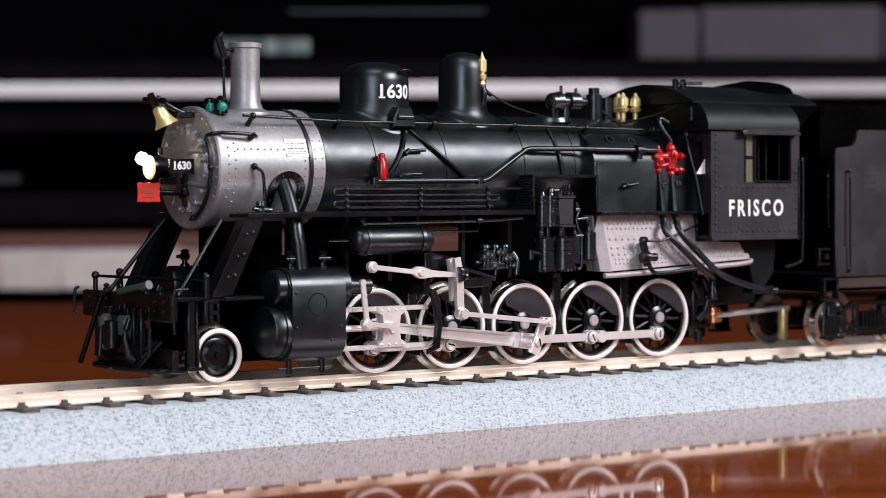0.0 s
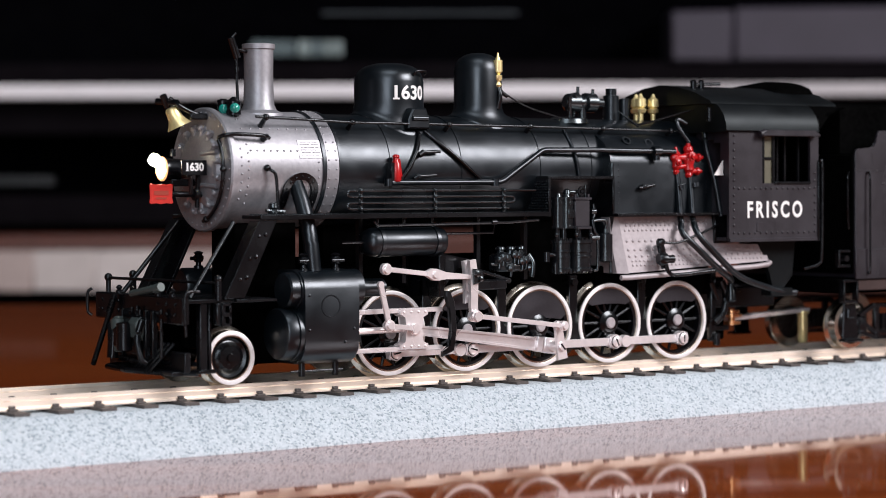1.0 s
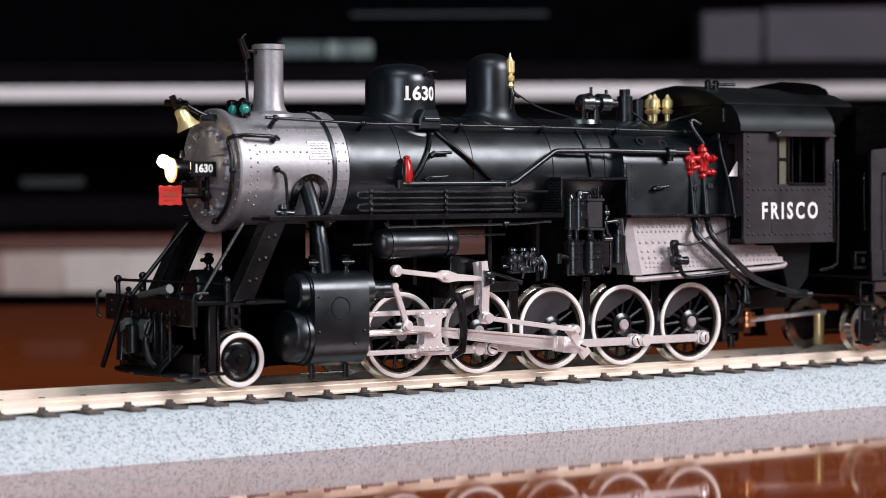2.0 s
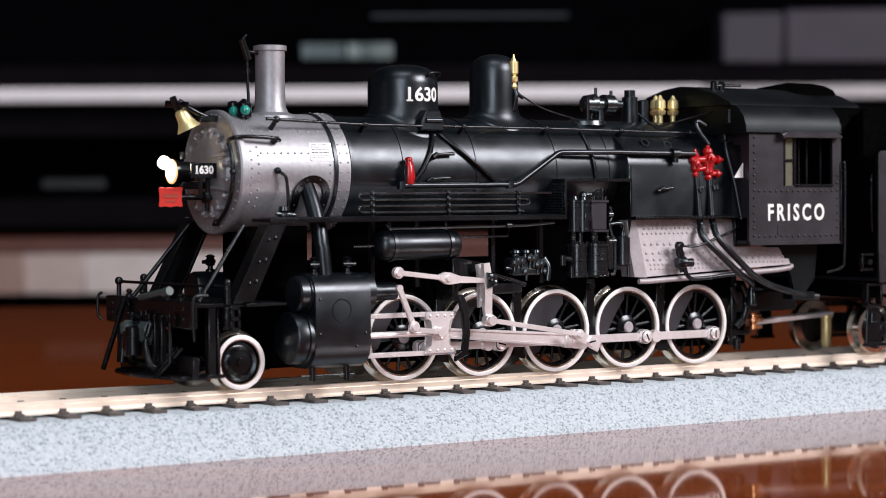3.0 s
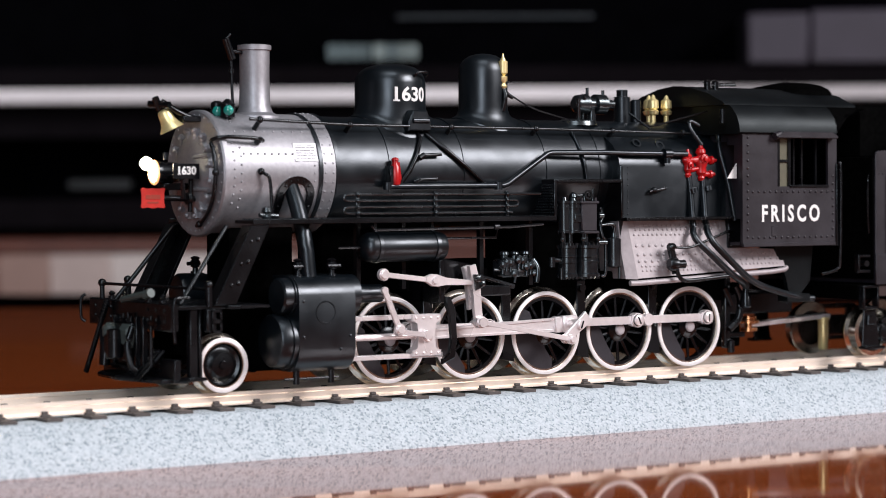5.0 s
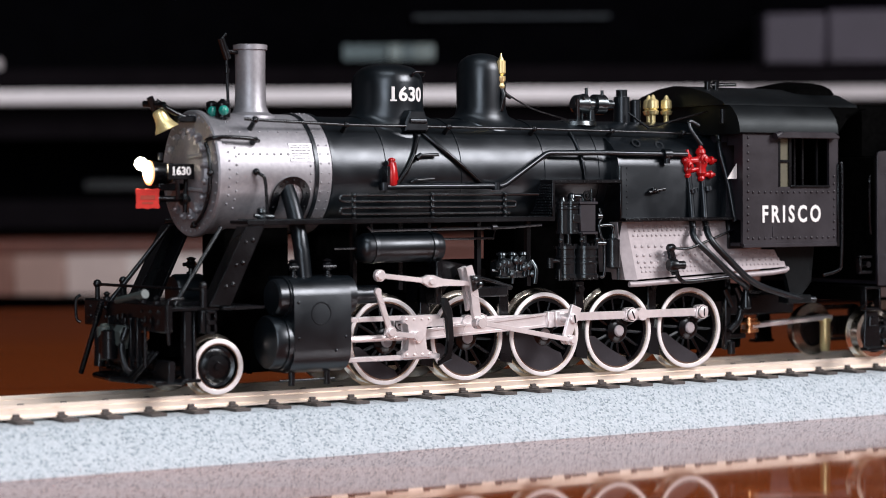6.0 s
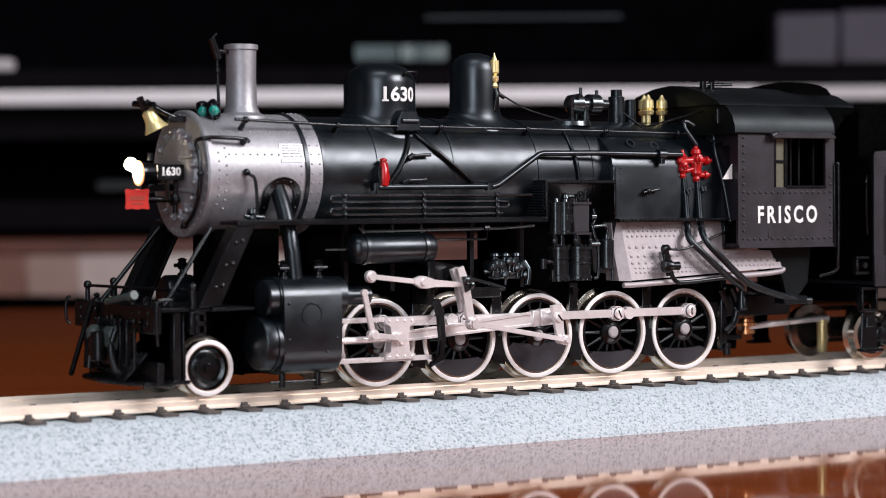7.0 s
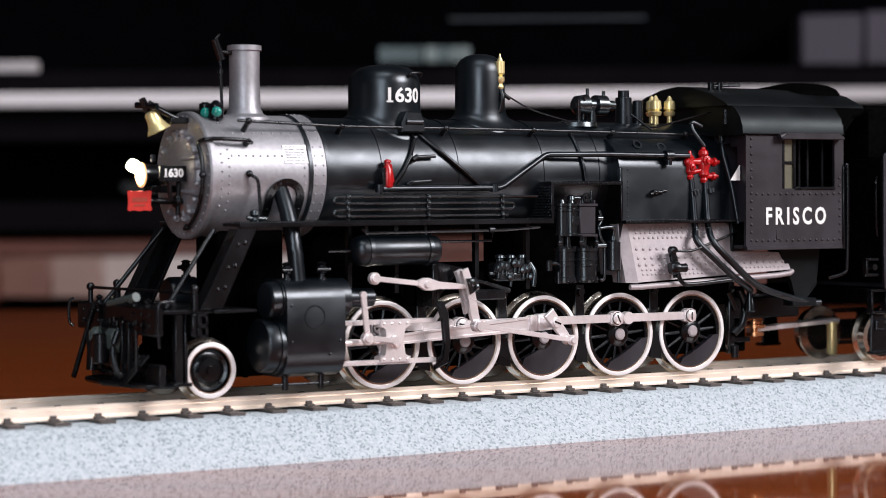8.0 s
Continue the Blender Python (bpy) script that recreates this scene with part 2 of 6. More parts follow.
def build_room():
    plaster = material("warm_plaster", (0.10, 0.097, 0.094), 0.9, 0, 0.04, 40, 0.1)
    floor_mat = material("brown_floor", (0.16, 0.10, 0.07), 0.5, 0, 0.2, 30)
    lo, hi = -760, 1800
    bm = shape()
    box(bm, -2100, 2100, -1600, 2700, lo - 60, lo)
    structure("floor", bm, floor_mat, "brown boarded floor of the room")
    bm = shape()
    box(bm, -2100, 2100, -1600, 2700, hi, hi + 60)
    structure("ceiling", bm, plaster, "warm grey plaster ceiling of the room")
    bm = shape()
    box(bm, -2100, 2100, 2700, 2800, lo, hi)
    structure("wall_north", bm, material("dark_wall", (0.05, 0.045, 0.045), 0.8, 0, 0.1, 20), "dark wall behind the console", category="wall")
    # wall out of view, kept dark to cut bounce on the engine front
    bm = shape()
    box(bm, -2200, -2100, -1600, 2700, lo, hi)
    structure("wall_west", bm, material("darkened_wall", (0.06, 0.058, 0.06), 0.85, 0, 0.08, 30), "unseen side wall, darkened against bounce light", category="wall")
    bm = shape()
    box(bm, 2100, 2200, -1600, -1100, lo, hi)
    box(bm, 2100, 2200, 200, 2700, lo, hi)
    box(bm, 2100, 2200, -1100, 200, lo, 820)
    box(bm, 2100, 2200, -1100, 200, 1740, hi)
    structure("wall_east", bm, plaster, "warm grey plaster side wall with a window opening", category="wall")
    bm = shape()
    for y0, y1, z0, z1 in ((-1100, -1050, 820, 1740), (150, 200, 820, 1740), (-1050, 150, 820, 870), (-1050, 150, 1690, 1740)):
        box(bm, 2120, 2180, y0, y1, z0, z1, 4)
    structure("window_2", bm, WHITE, "white window frame in the side wall", category="window")
    # wall with the window behind the camera
    bm = shape()
    box(bm, -2100, -1050, -1700, -1600, lo, hi)
    box(bm, 350, 2100, -1700, -1600, lo, hi)
    box(bm, -1050, 350, -1700, -1600, lo, 0)
    box(bm, -1050, 350, -1700, -1600, 1400, hi)
    structure("wall_south", bm, plaster, "warm grey plaster wall with a window opening", category="wall")
    bm = shape()
    for x0, x1, z0, z1 in ((-1050, -1000, 0, 1400), (300, 350, 0, 1400), (-1000, 300, 0, 50), (-1000, 300, 1350, 1400), (-620, -580, 50, 1350)):
        box(bm, x0, x1, -1680, -1620, z0, z1, 4)
    structure("window_1", bm, WHITE, "white window frame in the wall", category="window")


def build_table():
    t = thing("table", "glossy red-brown lacquered wooden table", "table")
    t.matrix_world = ROOM @ Matrix.Translation((0, 0, (TOP - 750) * 0.001))
    bm = shape()
    box(bm, -900, 900, -350, 862, 722, 750, 3)
    part("tabletop", bm, WOOD, t)
    for x in (-830, 830):
        for y in (-290, 800):
            bm = shape()
            turned(bm, (x, y, 0), (0, 0, 1), [(0, 22), (40, 26), (600, 34), (722, 34)], 16)
            part("leg", bm, WOOD, t)


def build_track():
    t = thing("railway_track", "straight model track on a pale grey moulded ballast bed", "track", (0, 0, TOP))
    x0, x1 = -420, 520
    g = -TOP
    bm = shape()
    outline = [(-20.5, 0), (-20.3, 0.6), (-14.6, 7.05), (-13.6, 7.35), (13.6, 7.35), (14.6, 7.05), (20.3, 0.6), (20.5, 0)]
    extrude_x(bm, outline, x0, x1)
    part("ballast_bed", bm, BALLAST, t, "pale blue-grey speckled moulded ballast")
    for y in (-8.25, 8.25):
        bm = shape()
        prof = [(-0.95, -2.1), (0.95, -2.1), (0.95, -1.85), (0.25, -1.55), (0.25, -0.75), (0.42, -0.55), (0.42, -0.08), (0.34, 0), (-0.34, 0), (-0.42, -0.08), (-0.42, -0.55), (-0.25, -0.75), (-0.25, -1.55), (-0.95, -1.85)]
        extrude_x(bm, [(y + a, g + b) for a, b in prof], x0, x1)
        part("rail", bm, RAILMETAL, t, "worn nickel silver rail")
    bm = shape()
    box(bm, -1.35, 1.35, -13.3, 13.3, -3.0, -2.12, 0.1)
    tie_mesh = finish("tie", bm, TIE)
    bm = shape()
    box(bm, -0.75, 0.75, -0.55, 0.55, -2.13, -1.75, 0.08)
    box(bm, -0.5, 0.5, -0.15, 0.55, -1.75, -1.3, 0.08)
    clip_mesh = finish("rail_clip", bm, TIE)
    for i in range(-24, 34):
        tie = new("tie", tie_mesh)
        tie.parent = t
        tie.location = ((-4.4 + 7.45 * i) * 0.001, 0, g * 0.001)
        for y, turn in ((-9.5, 0), (9.5, 180), (-7.0, 180), (7.0, 0)):
            c = new("rail_clip", clip_mesh)
            c.parent = tie
            c.matrix_local = pose(0, y * 0.001, 0, 0, 0, turn)


def build_console():
    """The dark cabinet beyond the table, with its pale strip and pale lower board."""
    t = thing("media_console", "black cabinet with a silver strip and pale lower board", "cabinet")
    t.matrix_world = ROOM @ Matrix.Translation((0, 1.3, -0.76))
    e = 760 + EYE[2] * 1000  # eye level above the floor

    def panel(name, x0, x1, z0, z1, y0, y1, mat, label="", bevel=1.0):
        bm = shape()
        box(bm, x0, x1, y0, y1, z0, z1, bevel)
        return part(name, bm, mat, t, label)
    gloss = material("gloss_black", (0.0015, 0.0015, 0.002), 0.7, 0, 0.2, 60, spec=0.0)
    greyb = material("charcoal_board", (0.006, 0.005, 0.006), 0.7, 0, 0.15, 60, spec=0.0)
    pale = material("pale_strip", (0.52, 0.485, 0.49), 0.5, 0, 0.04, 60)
    brown = material("brown_board", (0.10, 0.028, 0.016), 0.45, 0, 0.15, 60)
    panel("body", -1500, 1500, 0, e - 62, 0, 400, gloss)
    panel("upper_panel", -1500, 1500, e + 74, e + 300, 34, 400, gloss)
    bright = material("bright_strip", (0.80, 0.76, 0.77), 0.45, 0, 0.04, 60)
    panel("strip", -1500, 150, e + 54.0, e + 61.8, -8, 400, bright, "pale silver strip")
    # same strip; light falling off to the right is put into its tone
    panel("strip", 150.5, 1500, e + 54.0, e + 61.8, -8, 400, pale, "silver strip, light falloff in its darker tone")
    panel("ledge", -1500, 1500, e + 61.8, e + 74, -6, 400, greyb, "charcoal ledge")
    panel("rail_board", -1500, 1500, e + 34, e + 54.0, 6, 400, greyb)
    panel("recess_board", -1500, 1500, e - 18, e + 34, 60, 400, gloss)
    panel("drawer_front", -1500, 1500, e - 18, e - 1, 10, 60, greyb)
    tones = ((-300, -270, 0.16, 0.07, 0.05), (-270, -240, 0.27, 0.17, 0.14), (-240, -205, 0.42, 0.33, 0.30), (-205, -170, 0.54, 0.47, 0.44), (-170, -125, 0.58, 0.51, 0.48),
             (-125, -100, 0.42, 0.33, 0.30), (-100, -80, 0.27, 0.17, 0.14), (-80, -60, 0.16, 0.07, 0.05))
    for x0, x1, r, g, b in tones:  # one board in stepped tones: a pool of light put into the colour
        panel("lower_board", x0, x1, e - 56, e - 32, 2, 400, material("lower_board", (r, g, b), 0.5, 0, 0.08, 60), "lower board, light gradient painted across in steps")
    panel("brown_rail", -300, 1500, e - 32, e - 23, 1, 400, brown, "red-brown rail")
    panel("brown_board", -1500, -300, e - 58, e - 23, 0, 400, brown, "red-brown lower board")
    panel("brown_board", -60, 1500, e - 58, e - 32, 0, 400, brown, "red-brown lower board")
    grey = material("grey_badge", (0.11, 0.15, 0.155), 0.5, 0, 0.2, 200)
    pale_grey = material("pale_badge", (0.22, 0.27, 0.26), 0.5, 0, 0.2, 200)
    for x0, x1, m in ((-81, -75, grey), (-74, -68, grey), (-67, -61, grey), (-60, -56, grey), (-54, -47, pale_grey), (-46, -40, grey), (-39, -34, pale_grey), (-33, -28, pale_grey)):
        panel("badge_bar", x0, x1, e + 80, e + 89, 30, 34, m, "plain pale badge bar", 0.5)
    panel("marker_bar", -310, -282, e + 75, e + 82, 22, 34, pale, "small pale bar", 1.0)
    panel("marker_bar", -238, -200, e + 5, e + 11, 54, 60, material("dim_grey", (0.05, 0.05, 0.05), 0.5, 0, 0.1, 60), "small grey bar", 1.0)
    panel("thin_line", -40, 75, e + 104, e + 106, 30, 34, material("slate_line", (0.012, 0.017, 0.022), 0.5, 0, 0.1, 60), "thin slate line", 0.3)
    lilac = material("lilac_grey", (0.036, 0.029, 0.044), 0.6, 0, 0.1, 60)
    for x0, x1, top in ((160, 195, 103), (196, 300, 105), (301, 420, 102)):
        bm = shape()
        box(bm, x0, x1, 1290, 1333, e - 760 + 74, e - 760 + top, 1.5)
        ob = new("storage_box", finish("storage_box", bm, lilac))
        ob.matrix_world = ROOM
        tagged(ob, "lilac grey box standing on the console ledge", "box", "boxes on the console")


build_room()
build_table()
build_track()
build_console()


# ---- the locomotive ----
CZ, RB = 35.8, 9.75   # boiler axis and radius
WHEEL, CRANK, PITCH = 7.43, 3.4, 16.35
AXLES = [-2 * PITCH, -PITCH, 0.0, PITCH, 2 * PITCH]


def skin(x, z, off=0.0, r=RB):
    """A point on the near flank of the boiler at that height."""
    return (x, -math.sqrt(max(0.0, r * r - (z - CZ) ** 2)) - off, z)


def ring_of(bm, x, r0, r1, w, seg=48, cz=CZ):
    hoop(bm, (x, 0, cz), (1, 0, 0), [(0, r0), (0, r1), (w, r1), (w, r0)], seg)


def dome(bm, x, wall, skirt, profile, seg=56):
    """A round dome whose flared skirt follows the boiler; profile rows: height, radius."""
    rings = []
    for r, lift in skirt:
        ring = []
        for i in range(seg):
            a = 2 * math.pi * i / seg
            y = r * math.sin(a)
            ring.append(bm.verts.new((x + r * math.cos(a), y, CZ + math.sqrt(RB * RB - min(abs(y), RB - 0.2) ** 2) + lift)))
        rings.append(ring)
    for z, r in [(47.6, wall)] + profile:
        rings.append([bm.verts.new((x + r * math.cos(2 * math.pi * i / seg), r * math.sin(2 * math.pi * i / seg), z)) for i in range(seg)])
    for a, b in zip(rings, rings[1:]):
        face_loop(bm, a, b)
    bm.faces.new(rings[-1])


def build_boiler(loco):
    bm = shape()
    turned(bm, (-43, 0, CZ), (1, 0, 0), [(0, RB), (84, RB)], 64)
    boiler = part("boiler", bm, BLACK, loco, "satin black boiler")
    for x in (-32.2, -17.0, 0.6, 12.5):
        bm = shape()
        ring_of(bm, x, RB - 0.2, RB + 0.14, 0.9, 64)
        part("boiler_band", bm, BLACK, boiler)
    # firebox wrapper
    bm = shape()
    half = [(12.0, 24), (12.0, 37.0), (11.7, 38.4), (10.9, 39.8), (9.7, 41.0), (7.8, 42.2), (5.0, 43.2)]
    extrude_x(bm, half + [(-y, z) for y, z in half[::-1]], 15.2, 40.2)
    fire = part("firebox", bm, BLACK, boiler)
    bm = shape()
    box(bm, 14.9, 15.7, -12.5, -11.4, 27.9, 37.2, 0.25)
    part("front_flange", bm, CASTBLACK, fire)
    bm = shape()
    for x in (17.0, 38.6):
        for i in range(9):
            rivet(bm, (x, -12, 28.4 + i * 1.05), (0, -1, 0), 0.16)
        part("rivet_row", bm, BLACK, fire)
        bm = shape()
    for x, z in ((20.8, 41.2), (26.2, 40.8)):
        hoop(bm, (x, -9.6, z), (0, -0.8, 0.6), [(-0.5, 0.5), (-0.5, 0.95), (0.3, 0.95), (0.3, 0.6)], 18)
    part("washout_plug", bm, BLACK, fire)
    bm = shape()
    tube(bm, curve([(8.2, -6.8, 43.3), (8.7, -9.6, 38.6), (9.4, -10.0, 34.2)]), 0.35)
    part("strap", bm, BLACK, boiler)
    for x, z in ((-24.0, 38.8), (-25.2, 34.6)):
        bm = shape()
        rod(bm, skin(x - 2, z, 0.9), skin(x + 2, z + 0.2, 0.9), 0.32)
        rod(bm, skin(x - 1, z, -0.2), skin(x - 1, z, 0.9), 0.28)
        rod(bm, skin(x - 2.4, z - 0.5, 0.7), skin(x - 1.4, z + 0.1, 0.9), 0.5)
        part("latch", bm, DARK, boiler)
    bm = shape()
    rod(bm, (21.5, -12.6, 32.4), (25, -12.8, 33), 0.32)
    ball(bm, (22.6, -12.6, 32.7), 0.65)
    part("latch", bm, DARK, fire)
    # smokebox
    bm = shape()
    turned(bm, (-63.2, 0, CZ), (1, 0, 0), [(0, 10.0), (20.6, 10.0)], 64)
    smoke = part("smokebox", bm, GRAPHITE, boiler, "graphite grey smokebox")
    bm = shape()
    ring_of(bm, -45.4, 9.9, 10.22, 2.4, 64)
    for i in range(40):
        a = 2 * math.pi * i / 40
        for x in (-45.0, -43.5):
            rivet(bm, (x, 10.2 * math.cos(a), CZ + 10.2 * math.sin(a)), (0, math.cos(a), math.sin(a)), 0.2)
    part("riveted_strap", bm, GRAPHITE, smoke)
    for x in (-46.1, -42.9):
        bm = shape()
        ring_of(bm, x, 9.9, 10.28, 0.6, 64)
        part("black_band", bm, BLACK, smoke, "black band")
    bm = shape()
    hoop(bm, (-64.1, 0, CZ), (1, 0, 0), [(0, 8.4), (0.0, 10.25), (0.3, 10.5), (1.1, 10.5), (1.1, 8)], 64)
    for i in range(36):
        a = 2 * math.pi * i / 36
        rivet(bm, (-64.1, 9.6 * math.cos(a), CZ + 9.6 * math.sin(a)), (-1, 0, 0), 0.26)
    part("front_ring", bm, GRAPHITE, smoke)
    bm = shape()
    turned(bm, (-63.9, 0, CZ), (-1, 0, 0), [(0, 8.6), (0.2, 8.6), (0.25, 6.6), (0.8, 6.3), (1.1, 5.6), (1.35, 4.5), (1.5, 2.0), (1.55, 0.1)], 48)
    for i in range(16):
        a = 2 * math.pi * (i + 0.5) / 16
        c, s = math.cos(a), math.sin(a)
        rod(bm, (-64.0, 7.1 * c, CZ + 7.1 * s), (-65.0, 7.1 * c, CZ + 7.1 * s), 0.5, 8)
        ball(bm, (-65.0, 7.1 * c, CZ + 7.1 * s), 0.5, 8)
        rod(bm, (-64.7, 5.7 * c, CZ + 5.7 * s), (-64.6, 7.6 * c, CZ + 7.6 * s), 0.42, 6, 0.55)
    for dz in (-2.9, 2.9):
        rod(bm, (-64.9, -6.6, CZ + dz), (-65.4, -2.4, CZ + dz * 0.9), 0.36)
    part("smokebox_door", bm, GRAPHITE, smoke, "grey smokebox door with lugs")
    bm = shape()
    for i in range(8):
        rivet(bm, skin(-61.9, 40.6 - 1.4 * i, 0.02, 10.0), (0, -1, 0.2), 0.2)
        rivet(bm, skin(-60.6, 39.9 - 1.4 * i, 0.02, 10.0), (0, -1, 0.2), 0.2)
        rivet(bm, skin(-60.0 + 1.3 * i, 38.9, 0.02, 10.0), (0, -1, 0.3), 0.22)
        rivet(bm, skin(-46.9, 37.0 - 1.3 * i, 0.02, 10.0), (0, -1, 0.1), 0.18)
        rivet(bm, skin(-60.6 + 1.8 * i, 42.6, 0.02, 10.0), (0, -0.7, 0.7), 0.2)
    part("rivets", bm, GRAPHITE, smoke)
    # builder's plate, writing too small to read
    bm = shape()
    for z0, z1, o in ((37.7, 40.7, 0.02),):
        vs = [bm.verts.new(skin(x, z, o + d, 10.0)) for d in (-0.2, 0.12) for x, z in ((-50.6, z0), (-46.2, z0), (-46.2, z1), (-50.6, z1))]
        bm.faces.new(vs[4:])
        for i in range(4):
            bm.faces.new((vs[i], vs[(i + 1) % 4], vs[4 + (i + 1) % 4], vs[4 + i]))
    plate = part("builder_plate", bm, GRAPHITE, smoke, "small cast builder's plate")
    bm = shape()
    for k, z in enumerate((38.2, 38.65, 39.1, 39.55, 40.0, 40.4)):
        for j in range(5):
            x = -50.2 + 0.72 * j + 0.12 * (k % 2)
            rod(bm, skin(x, z, 0.09, 10.0), skin(x + 0.45 + 0.1 * ((j + k) % 3), z, 0.09, 10.0), 0.06, 6)
    part("bar", bm, GRAPHITE, plate)
    bm = shape()
    turned(bm, (-52.8, 0, 43.8), (0, 0, 1), [(0, 4.6), (1.6, 4.3), (2.2, 3.1), (3.2, 2.65), (8, 2.5), (12.6, 2.55), (12.7, 2.85), (13.5, 2.85), (13.6, 2.3), (9, 2.1)], 40)
    part("chimney", bm, GRAPHITE, smoke, "silver-grey smokestack")
    bm = shape()
    tube(bm, [(-57.2, -0.6, 45.2), (-57.4, -0.6, 50), (-57.6, -0.6, 55.8)], 0.26)
    rod(bm, (-57.5, -0.6, 52.6), (-57.5, -0.6, 53.2), 0.45)
    rod(bm, (-57.3, -0.6, 54.8), (-58.5, -0.6, 58.2), 0.62, 12)
    rod(bm, (-58.4, -0.6, 58.2), (-57.6, -0.6, 59.0), 0.2)
    rod(bm, (-57.4, -0.6, 56.2), (-55.4, -0.3, 56.0), 0.3)
    part("exhaust_pipe", bm, DARK, smoke, "thin black pipe beside the stack")
    # steam pipe with its flange
    bm = shape()
    path = [(-1.0, -3.4), (-1.0, -1.7)] + [(-math.cos(math.pi * i / 14), math.sin(math.pi * i / 14)) for i in range(15)] + [(1.0, -1.7), (1.0, -3.4)]

    def arch(r, off):
        return [bm.verts.new(skin(-50.4 + r * u, 31.9 + (r * 0.95 * v if v >= 0 else v), off, 10.0)) for u, v in path]
    rails = [arch(3.5, -0.3), arch(3.5, 0.4), arch(2.2, 0.4), arch(2.2, -0.3)]
    for k in range(4):
        p, q = rails[k], rails[(k + 1) % 4]
        for i in range(len(path) - 1):
            bm.faces.new((p[i], p[i + 1], q[i + 1], q[i]))
    for u, v in path[1:-1:2]:
        rivet(bm, skin(-50.4 + 2.85 * u, 31.9 + (2.7 * v if v >= 0 else v), 0.4, 10.0), (0, -1, 0), 0.22)
    part("pipe_flange", bm, DARK, smoke)
    bm = shape()
    tube(bm, curve([(-51.2, -8.4, 34.6), (-50.8, -10.7, 30.2), (-50.6, -12.8, 24.6), (-50.2, -13.4, 18.6)], 8), 1.32, 20)
    part("steam_pipe", bm, BLACK, boiler)
    # domes
    bm = shape()
    dome(bm, -26, 6.22, [(7.7, -0.4), (7.65, 0.25), (7.3, 0.4), (6.85, 0.6), (6.5, 1.1), (6.3, 1.9)],
         [(51.4, 6.2), (52.6, 5.95), (53.6, 5.3), (54.3, 4.2), (54.75, 2.4), (54.9, 0.1)])
    sand = part("sand_dome", bm, BLACK, boiler, "black sand dome with white numerals")
    bm = shape()
    tube(bm, curve([(-24.6, -5.9, 52.6), (-24.2, -6.3, 53.2), (-22.2, -6.0, 53.2), (-22.0, -5.2, 52.6)]), 0.24)
    part("dome_handle", bm, DARK, sand)
    bm = shape()
    prism(bm, [(-27.4, 43.0), (-22.8, 43.0), (-22.8, 44.6), (-23.6, 46.6), (-26.4, 46.6), (-27.4, 44.6)], -8.4, -5.0, 0.25)
    rod(bm, (-26.6, -8.3, 44.8), (-23.4, -8.3, 44.8), 0.5)
    part("sand_trap", bm, BLACK, sand)
    num = words("1630", 3.35, WHITE, sand, Matrix.Translation((0, 0, 0)) @ SIDE, "number", "white painted number", 0.09, 1.08, 0.05, 1.0, True)
    for v in num.data.vertices:  # wrapped round the dome
        x, y, z = v.co * 1000
        r = 6.24 - y
        v.co = Vector((-26 + r * math.sin((x + 0.35) / 6.2), -r * math.cos((x + 0.35) / 6.2), 49.3 + z)) * 0.001
    bm = shape()
    dome(bm, -6.4, 4.42, [(6.3, -0.4), (6.25, 0.25), (5.8, 0.4), (5.2, 0.65), (4.75, 1.15), (4.5, 1.9)],
         [(54.0, 4.4), (55.3, 4.1), (56.2, 3.5), (56.9, 2.4), (57.2, 1.2), (57.3, 0.1)], 48)
    part("steam_dome", bm, BLACK, boiler)
    bm = shape()
    turned(bm, (-4.7, -3.9, 50.9), (0, 0, 1), [(0, 0.5), (0.4, 0.75), (1.0, 0.45), (1.5, 0.8), (2.2, 0.8), (2.3, 0.35), (2.8, 0.85), (4.9, 0.85), (5.0, 0.5), (5.3, 0.45), (5.6, 0.25), (6.3, 0.1)], 16)
    part("whistle", bm, BRASS, boiler, "polished brass whistle")
    bm = shape()
    tube(bm, curve([(-4.7, -3.9, 51), (-4.6, -4.4, 49.4), (-4.9, -4.0, 47.0)]), 0.5)
    tube(bm, curve([(-4.2, -4.0, 50.6), (-3.0, -4.3, 49.6), (2.0, -4.2, 47.4), (9.6, -4.4, 45.5)]), 0.16, 6)
    rod(bm, (-4.6, -4.3, 50.2), (-3.0, -4.4, 49.3), 0.35)
    part("whistle_cord", bm, DARK, boiler)
    # turbo generator and turret
    bm = shape()
    turned(bm, (13.5, -1.0, 44.6), (0, 0, 1), [(0, 4.2), (0.8, 4.0), (1.2, 2.4)], 32)
    turned(bm, (12.8, -1.2, 48.6), (1, 0, 0), [(0, 0.9), (0.6, 1.6), (2.8, 1.95), (3.2, 1.2), (4.6, 1.2), (4.8, 1.85), (7.0, 1.85), (7.4, 1.0), (9.0, 0.9)], 24)
    rod(bm, (17, -1.2, 44.6), (17, -1.2, 48), 0.8, 12)
    rod(bm, (13.6, -1.8, 45.5), (13.2, -2.4, 49.6), 0.4)
    rod(bm, (16, -1.2, 50), (16, -1.2, 51.6), 0.3)
    rod(bm, (19.6, -1.2, 50), (19.6, -1.2, 51.2), 0.3)
    rod(bm, (15.0, -1.0, 46), (14.2, -2.8, 50.0), 0.34)
    part("turbo_generator", bm, CASTBLACK, boiler)
    bm = shape()
    turned(bm, (24.4, -0.8, 43.5), (0, 0, 1), [(0, 1.6), (6.6, 1.5), (6.7, 1.05), (7.9, 1.05), (7.9, 0.7)], 24)
    turned(bm, (27.6, -0.8, 43.5), (0, 0, 1), [(0, 1.0), (6.0, 1.0), (6.2, 0.6)], 16)
    part("turret", bm, BLACK, boiler)
